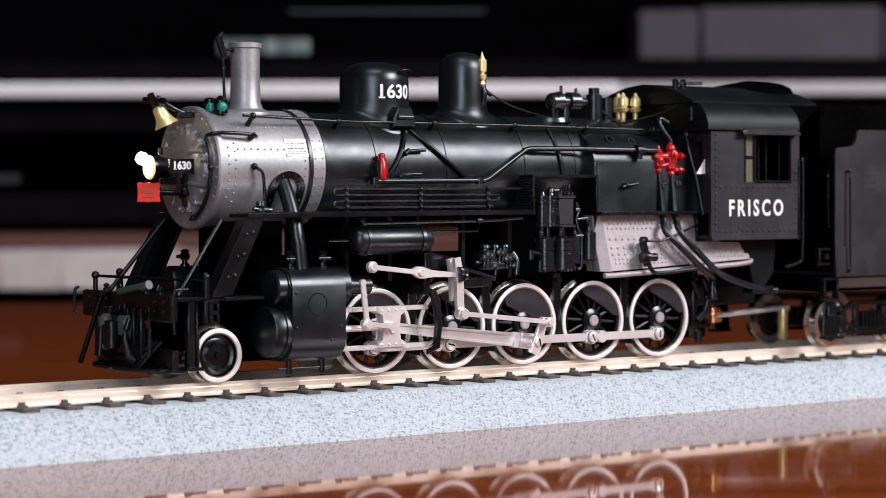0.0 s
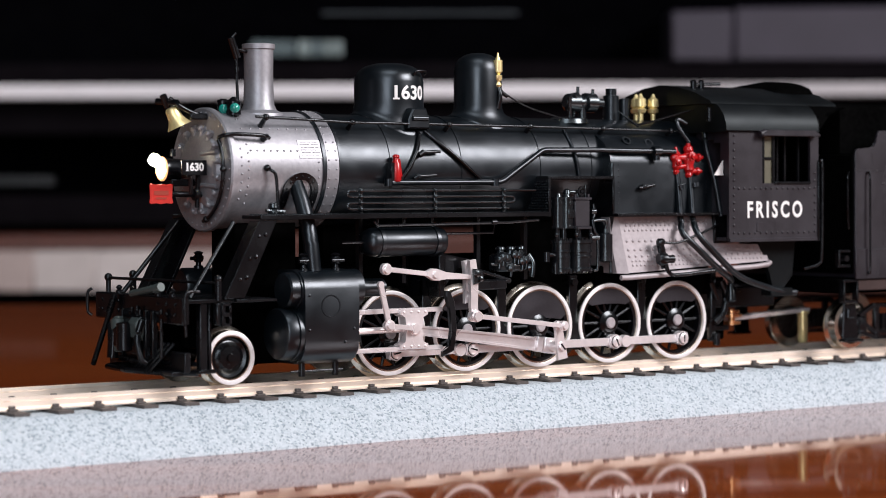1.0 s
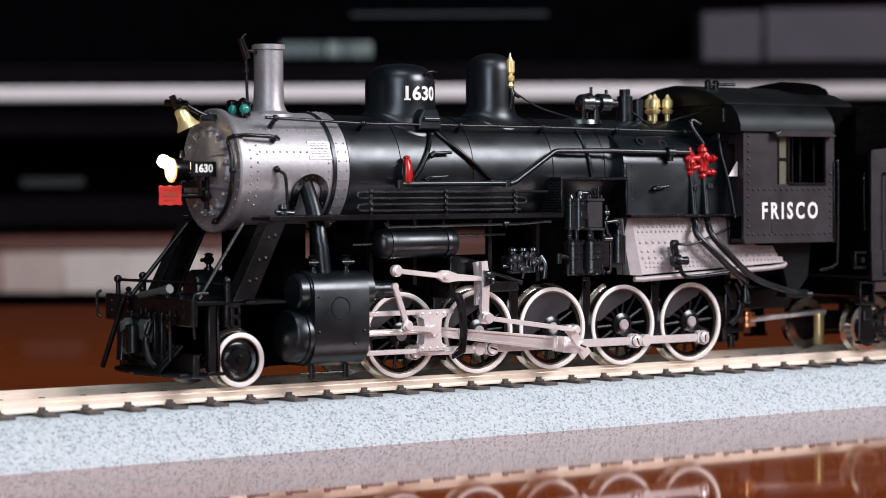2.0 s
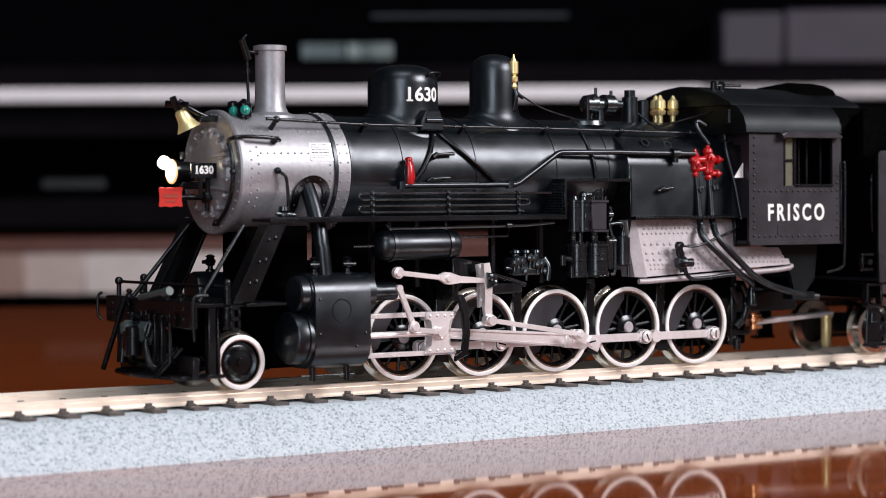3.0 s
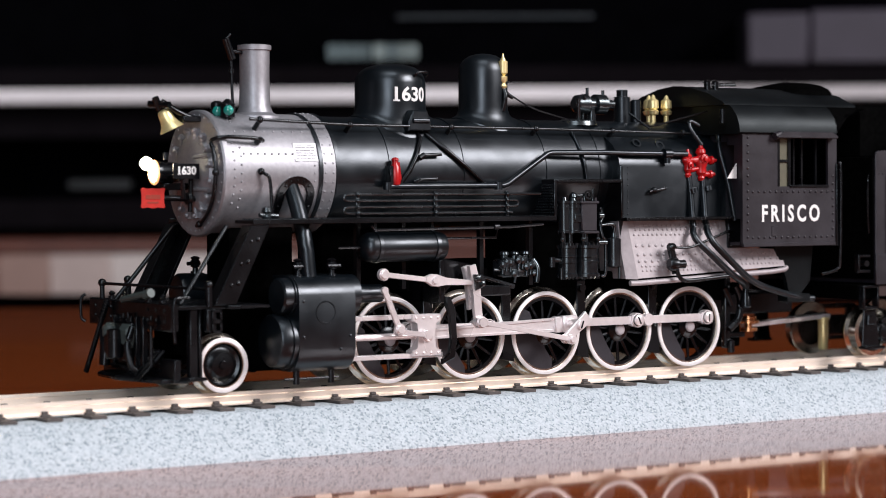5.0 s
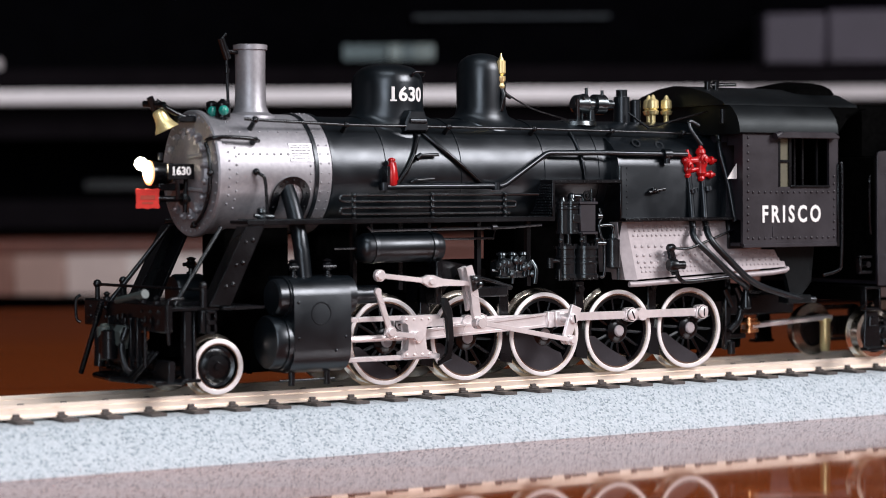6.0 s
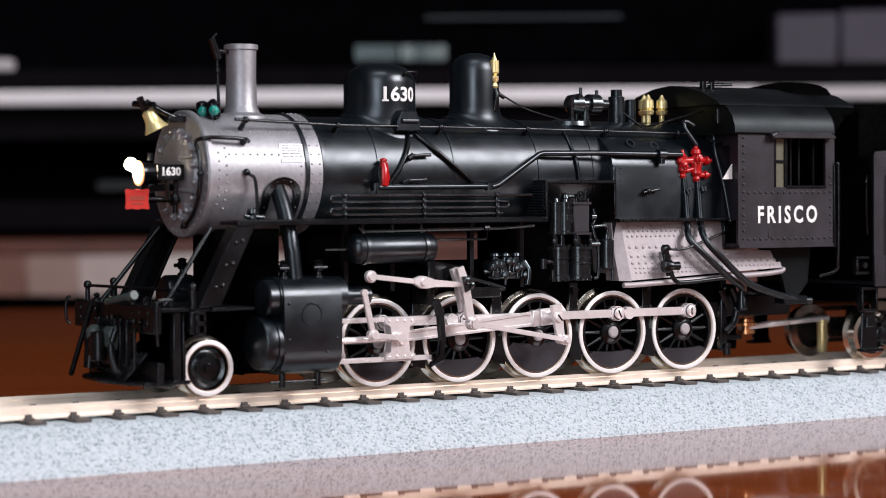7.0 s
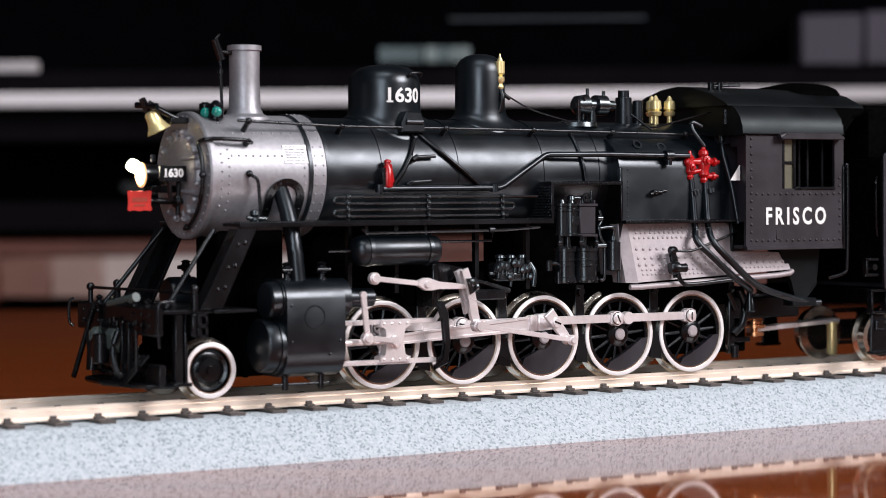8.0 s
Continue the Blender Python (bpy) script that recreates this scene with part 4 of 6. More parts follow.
    turned(bm, (42.4, -10.6, 2.2), (0, 0, 1), [(0, 0.7), (2.2, 0.7), (2.5, 0.3)], 12)
    rod(bm, (40.4, -11.2, 14.4), (42.2, -11.2, 11.2), 0.6)
    part("brake_rigging", bm, DARK, loco)
    bm = shape()
    rng = random.Random(5)
    box(bm, -11.2, -5.2, -13.0, -9.5, 17.6, 20.8, 0.4)
    for k in range(9):
        x, z = -11.4 + 0.85 * k, rng.uniform(18.2, 20.8)
        turned(bm, (x, -13.0, z), (0, -1, 0), [(0, rng.uniform(0.5, 1.0)), (0.6, 0.7), (0.9, 0.3)], 10)
        rod(bm, (x, -13.2, z - 1.6), (x + 0.3, -13.2, z + 0.8), 0.26)
    for x in (-10.4, -8.2, -6.0):
        turned(bm, (x, -12.2, 20.6), (0, 0, 1), [(0, 0.7), (0.8, 0.6), (1.0, 0.9), (1.4, 0.8), (1.6, 0.3)], 10)
    tube(bm, curve([(-4.8, -13.0, 20.6), (-4.2, -13.6, 19.0), (-4.6, -13.8, 16.6)]), 0.5)
    rod(bm, (-13.0, -12.8, 19), (-4, -12.8, 18.6), 0.3)
    part("feed_pump", bm, CASTBLACK, loco)
    # bracket of the slide bars
    bm = shape()
    prism(bm, [(-24.8, 21.4), (-17.6, 20.0), (-17.4, 18.9), (-20.6, 18.6), (-23.8, 14.6), (-24.6, 14.6)], -13.4, -12.6, 0.15)
    prism(bm, [(-25.6, 14.8), (-24.8, 14.8), (-23.8, 12.8), (-23.4, 8), (-23.9, 4.4), (-26.4, 3.4), (-26.4, 4.3), (-24.7, 5.2), (-24.3, 8), (-24.7, 11.8), (-25.7, 13.8)], -17.2, -16.2, 0.2)
    box(bm, -25.5, -24.3, -14.8, -5, 13.6, 21.0, 0.2)
    box(bm, -18.6, -11, -15.2, -13.4, 14.6, 16.4, 0.3)
    rod(bm, (-18.5, -14.6, 18.4), (-9.4, -13.6, 16.0), 0.45)
    part("guide_yoke", bm, DARK, loco)
    bm = shape()
    for x in (-39, -30, -14, -3.5):
        box(bm, x, x + 0.8, -10, -9, 16, 27.4)
    part("board_bracket", bm, DARK, loco)


def build_cylinders(loco):
    for s in (-1, 1):
        bm = shape()
        half = [(-8, 18.9), (-13.4, 18.9), (-15.2, 18.5), (-16.4, 17.4), (-16.9, 15.8), (-16.9, 7.2), (-16.5, 5.4), (-15.4, 4.0), (-13.6, 3.2), (-8, 3.2)]
        extrude_x(bm, [(y * -s, z) for y, z in half], -54.0, -43.4)
        block = part("cylinder_block", bm, BLACK, loco)
        bm = shape()
        turned(bm, (-54.0, s * 12.2, 8.3), (-1, 0, 0), [(0, 4.7), (0.8, 4.7), (0.85, 4.4), (2.6, 4.35), (2.85, 4.15), (2.9, 3.2), (3.0, 3.0), (3.05, 0.1)], 36)
        part("cylinder_cover", bm, BLACK, block)
        bm = shape()
        turned(bm, (-54.0, s * 13.2, 15.6), (-1, 0, 0), [(0, 3.3), (0.3, 3.3), (0.4, 3.0), (1.9, 3.0), (2.2, 2.7), (2.4, 0.1)], 32)
        turned(bm, (-43.4, s * 13.2, 15.6), (1, 0, 0), [(0, 3.3), (1.5, 3.3), (1.6, 2.2), (2.2, 1.6), (7.0, 1.5), (7.1, 0.9)], 28)
        if s > 0:
            turned(bm, (-56.0, 13.2, 15.6), (-1, 0, 0), [(0, 3.0), (0.1, 3.2), (4.6, 3.2), (5.2, 2.8), (5.3, 0.1)], 32)
        part("valve_chest", bm, BLACK, block)
        bm = shape()
        hoop(bm, (-49.0, s * 16.85, 12.9), (0, s, 0), [(0, 1.65), (0, 1.95), (0.12, 1.9), (0.12, 1.7)], 32)
        for x, z in ((-53.2, 9.0), (-44.4, 9.0), (-53.2, 14.8), (-46.2, 6.8)):
            rivet(bm, (x, s * 16.9, z), (0, s, 0), 0.28)
        part("inspection_cover", bm, BLACK, block)
        for x in (-52.0, -45.6, -57.6 if s > 0 else -48.8):
            if x == -48.8:
                continue
            bm = shape()
            turned(bm, (x, s * 13.0, 18.2), (0, 0, 1), [(0, 0.9), (0.9, 0.8), (1.0, 0.5), (1.5, 0.45), (1.7, 0.85), (2.1, 0.6), (2.5, 0.95), (2.9, 0.6), (3.2, 0.9), (3.5, 0.3)], 12)
            rod(bm, (x - 1.2, s * 13.6, 20.4), (x + 1.2, s * 13.6, 20.4), 0.35)
            part("relief_valve", bm, DARK, block)
        bm = shape()
        for x in (-52.8, -46.2):
            rod(bm, (x, s * 13.6, 3.4), (x, s * 13.6, 1.1), 0.55, 10)
        rod(bm, (-55.0, s * 13.6, 2.0), (-44.8, s * 13.6, 2.0), 0.2)
        part("drain_cock", bm, DARK, block)
        for z in (11.5, 4.9):
            bm = shape()
            box(bm, -43.4, -25.2, s * 14.0, s * 15.4, z - 0.35, z + 0.45, 0.1)
            part("slide_bar", bm, STEEL, block, "bright steel slide bar")


def build_front(loco):
    """Pilot deck, beam, braces, headlight and bell."""
    bm = shape()
    box(bm, -75.5, -60.0, -15.0, 15.0, 14.0, 14.6, 0.1)
    box(bm, -66.5, -59.0, -16.2, -12.0, 14.0, 14.5, 0.1)
    deck = part("pilot_deck", bm, DARK, loco)
    bm = shape()
    box(bm, -76.3, -75.0, -15.6, 15.6, 10.6, 15.0, 0.2)
    for y in (-13, -10, -7, 7, 10, 13):
        rivet(bm, (-76.3, y, 12.2), (-1, 0, 0), 0.35)
        rivet(bm, (-76.3, y, 13.8), (-1, 0, 0), 0.35)
    part("buffer_beam", bm, DARK, deck)
    bm = shape()
    rod(bm, (-74.5, 14.2, 14.6), (-74.5, 14.2, 17.0), 0.42)
    ball(bm, (-74.5, 14.2, 17.5), 0.72, 12)
    part("flag_post", bm, DARK, deck)
    bm = shape()
    rod(bm, (-69.6, -15.0, 17.2), (-74.5, 14.2, 17.4), 0.26)
    part("crossbar", bm, DARK, deck)
    bm = shape()
    tube(bm, curve([(-77.0, 15.5, 15.6), (-77.6, 15.9, 14.8), (-77.6, 15.9, 11.8), (-77.0, 15.5, 11.0)]), 0.26)
    part("grab_iron", bm, DARK, deck)
    bm = shape()
    tube(bm, curve([(-73.6, -16.2, 16.0), (-75.4, -16.4, 16.0), (-76.2, -16.4, 15.4), (-76.3, -16.4, 12.0), (-76.1, -16.4, 8.8)]), 0.28)
    part("grab_iron", bm, DARK, deck)
    bm = shape()
    tube(bm, [(-77.0, 6.8, 15.0), (-77.5, 8.4, 11.0), (-78.4, 12.4, 2.8)], 0.45)
    for k in range(6):
        hoop(bm, (-77.05 - 0.07 * k, 6.95 + 0.22 * k, 14.6 - 0.5 * k), (-0.12, 0.38, -0.92), [(0, 0.42), (0, 0.62), (0.25, 0.62), (0.25, 0.42)], 12)
    part("slanted_rod", bm, DARK, deck)
    bm = shape()
    rod(bm, (-77.2, 0.4, 15.2), (-76.8, -7.4, 16.4), 0.55, 10)
    rod(bm, (-76.8, -7.2, 16.2), (-76.6, -8.9, 16.6), 0.75, 10)
    part("lifting_lever", bm, GREYPART, deck, "grey-green coupler lifting lever")
    bm = shape()
    box(bm, -79.5, -73, -1.6, 1.6, 6.6, 10.0, 0.4)
    turned(bm, (-79.2, -0.8, 5.8), (0, 0, 1), [(0, 1.0), (0.2, 1.3), (4.6, 1.3), (4.8, 0.9)], 16)
    box(bm, -80.0, -78.8, 0.2, 2.0, 6.4, 9.8, 0.4)
    box(bm, -77.6, -76.2, -3.0, 3.0, 5.2, 11.6, 0.3)
    part("coupler", bm, DARK, deck, "black knuckle coupler")
    bm = shape()
    turned(bm, (-77.6, 6.8, 4.2), (0.1, 0, 1), [(0, 0.9), (3, 1.0), (5.5, 1.3), (6.4, 0.8)], 12)
    part("air_hose", bm, DARK, deck)
    bm = shape()
    tube(bm, curve([(-77.8, -4.4, 11), (-78.8, -4.6, 8), (-78.4, -5.2, 4.8), (-77.6, -5.4, 4.0)]), 0.55)
    part("air_hose", bm, DARK, deck)
    for y in (-6.5, -4.0, 4.4):
        bm = shape()
        box(bm, -77.2, -76.2, y - 0.4, y + 0.4, 4.6, 12.6, 0.15)
        part("upright", bm, DARK, deck)
    bm = shape()
    prism(bm, [(-78.6, 8.2), (-77.4, 7.6), (-76.8, 10.8), (-78.0, 11.4), (-78.8, 10.4)], -4.2, -0.8, 0.3)
    part("coupler_knuckle", bm, GREYPART, deck, "grey-green coupler knuckle")
    bm = shape()
    turned(bm, (-78.2, 3.2, 5.4), (0.05, 0.1, 1), [(0, 0.5), (0.2, 0.75), (3.6, 0.8), (3.8, 1.25), (5.4, 1.35), (5.6, 0.9), (6.0, 0.6)], 14)
    part("hose_coupling", bm, GREYPART, deck, "grey-green hose coupling")
    for y, z0, z1 in ((0.6, 8.6, 13.0), (-1.2, 8.2, 13.2), (-2.2, 7.6, 12.6), (-9.6, 5.0, 13.0)):
        bm = shape()
        rod(bm, (-77.0, y, z0), (-77.0, y, z1), 0.3)
        rod(bm, (-77.2, y - 0.6, z1 - 1.2), (-77.0, y + 0.5, z1 - 1.0), 0.4)
        part("upright", bm, DARK, deck)
    for y in (3.0, 8.0, -6.0, -11.0):
        bm = shape()
        turned(bm, (-75.6, y, 14.8), (0, 0, 1), [(0, 0.6), (0.6, 0.6), (0.8, 0.35), (1.2, 0.6), (1.6, 0.2)], 10)
        part("deck_bolt", bm, DARK, deck)
    # footboard pilot
    bm = shape()
    a = [(-73.5, 11.6), (-77.2, 9.4), (-78.2, 0.4), (-76.2, -9.0), (-72.8, -14.2)]
    for (xa, ya), (xb, yb) in zip(a, a[1:]):
        rod(bm, (xa, ya, 2.6), (xb, yb, 2.6), 0.5, 8)
        rod(bm, (xa + 1.6, ya * 0.96, 4.0), (xb + 1.6, yb * 0.96, 4.0), 0.4, 8)
    box(bm, -76.6, -72, -12.4, 10.4, 2.2, 2.9, 0.15)
    box(bm, -74.8, -73.6, -13.4, 13.4, 2.6, 6.0, 0.15)
    pil = part("pilot", bm, DARK, deck)
    for i in range(5):
        y = -7.6 + 1.5 * i
        bm = shape()
        rod(bm, (-75.6, y - 3.6, 7.4), (-77.6 + 0.1 * i, y + 1.4, 2.5), 0.3, 6)
        part("pilot_bar", bm, DARK, pil)
    for s in (-1, 1):
        bm = shape()
        box(bm, -72.6, -71.2, s * 13.2, s * 14.6, 3.0, 14.0, 0.15)
        box(bm, -70.9, -70.3, s * 13.2, s * 14.4, 2.6, 14.0, 0.15)
        box(bm, -73.2, -70.0, s * 12.8, s * 15.4, 2.6, 3.2, 0.12)
        part("step", bm, DARK, deck)
        bm = shape()
        rod(bm, (-69.4, s * 15.0, 14.4), (-69.4, s * 15.0, 17.6), 0.6, 10)
        ball(bm, (-69.4, s * 15.0, 17.9), 0.7, 10)
        box(bm, -70.4, -68.6, s * 14.8, s * 16.2, 10.4, 14.0, 0.2)
        pocket = part("poling_pocket", bm, DARK, deck)
        for z in (13.0, 11.2):
            bm = shape()
            for x0, x1, z0, z1 in ((-69.6, -69.2, -0.9, 0.9), (-68.2, -67.8, -0.9, 0.9), (-69.6, -67.8, 0.55, 0.95), (-69.6, -67.8, -0.95, -0.55)):
                box(bm, x0, x1, s * 15.8, s * 16.6, z + z0, z + z1, 0.06)
            part("pocket_frame", bm, DARK, pocket)
        # sloping smokebox brace plates
        bm = shape()
        prism(bm, [(-62.0, 27.2), (-58.6, 27.2), (-64.8, 14.6), (-68.6, 14.6)], s * 15.0, s * 15.6, 0.1)
        prism(bm, [(-59.2, 27.2), (-58.6, 27.2), (-64.8, 14.6), (-65.4, 14.6)], s * 10.4, s * 15.2, 0.05)
        prism(bm, [(-62.0, 27.2), (-61.4, 27.2), (-68.0, 14.6), (-68.6, 14.6)], s * 12.4, s * 15.2, 0.05)
        for x, z in ((-60.8, 25.0), (-62.6, 21.4), (-64.4, 18.0)):
            rivet(bm, (x, s * 15.6, z), (0, s, 0), 0.4)
            rivet(bm, (x - 1.2, s * 15.6, z - 0.3), (0, s, 0), 0.34)
        part("brace_plate", bm, DARK, deck)
        bm = shape()
        rod(bm, (-63.4, s * 9.6, 27.0), (-73.0, s * 12.0, 14.8), 0.4)
        part("stay_rod", bm, DARK, deck)
    # headlight
    bm = shape()
    turned(bm, (-67.0, 0, 35.9), (-1, 0, 0), [(0, 1.0), (0.4, 1.6), (3.6, 1.9), (4.0, 2.0), (4.6, 2.0), (4.6, 1.7), (4.0, 1.5)], 28)
    box(bm, -70.5, -66, -1.4, 1.4, 33.0, 34.2, 0.15)
    rod(bm, (-69.5, 0, 38), (-69.5, 0, 39.2), 0.5)
    head = part("headlight", bm, DARK, loco)
    bm = shape()
    turned(bm, (-71.3, 0, 35.9), (-1, 0, 0), [(-0.4, 1.6), (0.1, 1.6), (0.6, 1.3), (0.9, 0.8), (1.0, 0.1)], 24)
    part("lens", bm, LAMP, head, "lit headlight lens")
    # glowing ring added for the orange halo around the lens
    bm = shape()
    hoop(bm, (-71.5, 0, 35.9), (-1, 0, 0), [(0, 1.6), (0, 2.05), (0.25, 1.95), (0.25, 1.6)], 28)
    part("lens_halo", bm, glow("halo_glow", (1.0, 0.50, 0.22), 0.9), head, "glowing ring that draws the lens halo")
    # second glowing blob, standing for glare above the lens
    bm = shape()
    turned(bm, (-72.2, 0.2, 37.0), (-1, 0, 0.6), [(-0.4, 0.3), (0, 0.9), (0.8, 1.1), (1.5, 0.85), (1.8, 0.2)], 18)
    part("glare_blob", bm, LAMP, head, "glowing blob for the lens glare")
    bm = shape()
    box(bm, -70.7, -66.0, -5.4, -5.0, 34.8, 37.3, 0.08)
    box(bm, -69.6, -68.8, -5.1, -0.6, 34.4, 35.2, 0.08)
    rod(bm, (-69.0, -5.2, 34.8), (-68.4, -4.2, 31.7), 0.35)
    board = part("number_board", bm, DARK, head)
    words("1630", 1.8, WHITE, board, on_side(-68.4, -5.44, 36.1), "number", "white painted number", 0.06, 0.98, 0.04, 1.0, True)
    bm = shape()
    out = [(-2.0, -1.5), (-1.7, -1.7), (-0.8, -1.5), (0, -1.75), (0.8, -1.5), (1.7, -1.7), (2.0, -1.5), (1.75, -0.7), (1.85, 0.7), (2.0, 1.5), (1.6, 1.65), (0.8, 1.45), (0, 1.6), (-0.8, 1.45), (-1.7, 1.65), (-2.0, 1.4), (-1.8, 0.4), (-1.8, -0.7)]
    prism(bm, out, -0.2, 0.2, 0.05)
    bmesh.ops.transform(bm, matrix=Matrix.Translation((-72.6, -1.6, 31.75)) @ Matrix.Rotation(radians(-18), 4, "Z"), verts=bm.verts[:])
    sign = part("emblem_sign", bm, SIGNRED, loco, "small red shaped sign, letters unreadable")
    bm = shape()
    box(bm, -1.2, 1.2, -0.28, -0.2, -0.2, 0.5)
    box(bm, -0.9, 0.9, -0.28, -0.2, -0.9, -0.6)
    bmesh.ops.transform(bm, matrix=Matrix.Translation((-72.6, -1.6, 31.75)) @ Matrix.Rotation(radians(-18), 4, "Z"), verts=bm.verts[:])
    part("bar", bm, material("dull_red_bar", (0.34, 0.04, 0.02), 0.5, 0, 0.1), sign)
    bm = shape()
    rod(bm, (-71.0, -1.6, 31.7), (-65.0, -1.8, 31.6), 0.5, 10)
    rod(bm, (-66.2, -2.2, 29.4), (-66.0, -2.2, 35.2), 0.4, 8)
    turned(bm, (-66.6, -1.8, 31.6), (1, 0, 0), [(0, 1.0), (0.5, 1.2), (0.9, 0.9)], 14)
    part("door_handle", bm, DARK, sign)
    # bell
    bm = shape()
    turned(bm, (-70.0, 0, 46.4), (0.42, -0.2, -1), [(0.2, 0.3), (0.3, 0.85), (0.7, 1.15), (1.4, 1.2), (2.2, 1.3), (2.9, 1.6), (3.5, 2.0), (3.8, 2.15), (3.8, 1.8), (3.0, 1.1)], 24)
    bell = part("bell", bm, BRASS, loco, "polished brass bell")
    bm = shape()
    tube(bm, curve([(-64, 1.2, 44.8), (-66.5, 1.2, 45.6), (-69.5, 1.3, 46.6), (-71.2, 0.6, 47.4)]), 0.5)
    tube(bm, curve([(-64, -1.8, 44.6), (-66.5, -1.8, 45.2), (-68.6, -1.5, 46.2), (-70.6, -0.8, 47.6)]), 0.45)
    box(bm, -67.4, -64, -2.4, 2.0, 44.2, 45.2, 0.2)
    rod(bm, (-71.6, 1.6, 47.2), (-69.6, -2.0, 46.9), 0.55, 10)
    rod(bm, (-70.4, 0, 46.2), (-71.4, -0.2, 48.2), 0.6, 10)
    part("yoke", bm, DARK, bell)
    # marker lamps
    bm = shape()
    turned(bm, (-60.2, -4.3, 44.0), (0, 0, 1), [(0, 0.6), (0.8, 0.6), (1.0, 1.25), (3.2, 1.25), (3.5, 0.8), (4.0, 0.3)], 16)
    turned(bm, (-61.2, -2.4, 44.4), (0, 0, 1), [(0, 0.5), (1.0, 0.5), (1.2, 1.0), (3.0, 1.0), (3.3, 0.4)], 14)
    rod(bm, (-60.4, -5.0, 44.2), (-60.0, -5.6, 42.0), 0.5)
    lamp = part("marker_lamp", bm, DARK, loco)
    for at, w in (((-60.6, -5.4, 46.1), (-0.35, -1, 0)), ((-61.6, -3.3, 46.0), (-0.7, -0.8, 0))):
        bm = shape()
        turned(bm, at, w, [(-0.3, 0.85), (0.1, 0.85), (0.45, 0.6), (0.6, 0.1)], 16)
        part("jewel", bm, GREEN, lamp, "green glass jewel")


def build_cab(loco):
    x0, x1, yy, z0, z1 = 40.0, 63.2, 17.0, 22.3, 43.2
    cab = None
    for s in (-1, 1):
        bm = shape()
        w = 0.6
        ya, yb = s * yy, s * (yy - w)
        loops = [[bm.verts.new((x, y, z)) for x, z in ring] for y in (ya, yb) for ring in
                 (((x0, z0), (x1, z0), (x1, z1), (x0, z1)), ((48.4, 33.3), (61.0, 33.3), (61.0, 42.4), (48.4, 42.4)))]
        for p, q in ((0, 1), (2, 3), (0, 2), (1, 3)):
            face_loop(bm, loops[p], loops[q])
        side = part("cab_side", bm, CABBLACK, loco)
        bm = shape()
        box(bm, x0, x1, s * (yy - 0.2), s * (yy + 0.15), z0 - 0.2, z0 + 0.5, 0.08)
        part("bottom_strip", bm, CABBLACK, side)
        bm = shape()
        box(bm, x0 - 0.25, x0 + 0.15, s * (yy - 0.5), s * (yy + 0.12), z0 + 0.5, z1)
        part("corner_strip", bm, CABBLACK, side)
        cab = cab or side
        bm = shape()
        for i in range(14):
            rivet(bm, (x0 + 1.1, ya, z0 + 1.6 + 1.42 * i), (0, s, 0), 0.28)
            if i < 9:
                rivet(bm, (x1 - 1.0, ya, z0 + 1.6 + 1.42 * i), (0, s, 0), 0.28)
        for i in range(14):
            rivet(bm, (x0 + 2.3 + 1.42 * i, ya, z0 + 1.5), (0, s, 0), 0.28)
            rivet(bm, (x0 + 2.3 + 1.42 * i, ya, 32.3), (0, s, 0), 0.28)
        part("rivets", bm, CABBLACK, side)
        # sash, sill and awning
        bm = shape()
        box(bm, 48.4, 48.9, s * 16.5, s * 17.05, 33.3, 42.4)
        box(bm, 51.0, 51.6, s * 16.3, s * 17.05, 33.3, 42.4)
        box(bm, 48.4, 51.4, s * 16.5, s * 17.0, 37.8, 38.3)
        box(bm, 51.4, 61.0, s * 16.4, s * 17.3, 33.1, 33.6, 0.08)
        for x in (54.0, 56.0, 59.6):
            box(bm, x, x + 0.4, s * 14.6, s * 15.0, 33.3, 42.4)
        part("window_frame", bm, DARK, side)
        bm = shape()
        box(bm, 48.9, 51.0, s * 16.6, s * 16.75, 33.3, 42.4)
        part("pane", bm, material("olive_blind", (0.10, 0.095, 0.06), 0.6, 0, 0.1), side, "olive blind behind the sash")
        bm = shape()
        prism(bm, [(47.2, 42.3), (62.2, 42.3), (62.2, 42.7), (60.8, 43.5), (48.6, 43.5), (47.2, 42.7)], s * 17.0, s * 18.6, 0.1)
        rod(bm, (47.0, s * 17.8, 42.6), (48.4, s * 17.8, 43.0), 0.7)
        part("awning", bm, CABBLACK, side)
        bm = shape()
        tube(bm, curve([(63.4, s * 17.3, 37.6), (63.6, s * 17.6, 37.2), (63.7, s * 17.6, 30), (63.7, s * 17.4, 20), (63.4, s * 17.0, 17.6), (60.6, s * 15.8, 16.6)]), 0.3)
        box(bm, x1 - 0.3, x1 + 0.5, s * 16.6, s * 17.3, 22, 37.5, 0.08)
        part("grab_iron", bm, DARK, side)
        bm = shape()
        prism(bm, [(50.6, 22.2), (60.8, 22.2), (60.0, 15.2), (57.2, 12.4), (54.6, 12.4), (54.0, 16)], s * 12.2, s * 13.2, 0.2)
        box(bm, 52.6, 58.4, s * 12.0, s * 15.0, 11.4, 13.0, 0.2)
        part("cab_step", bm, ROOFBLACK, side)
    words("FRISCO", 4.3, WHITE, cab, on_side(51.6, -17.06, 28.1), "lettering", "white lettering", 0.115, 0.52, 0.04, 1.42)
    for ob in cab.children:
        if ob.name.startswith("lettering"):
            spread_letters(ob.data, 14.3)
    bm = shape()
    box(bm, 46.9, 48.4, -17.12, -16.95, 24.0, 25.9, 0.05)
    part("flap", bm, CABBLACK, cab)
    bm = shape()
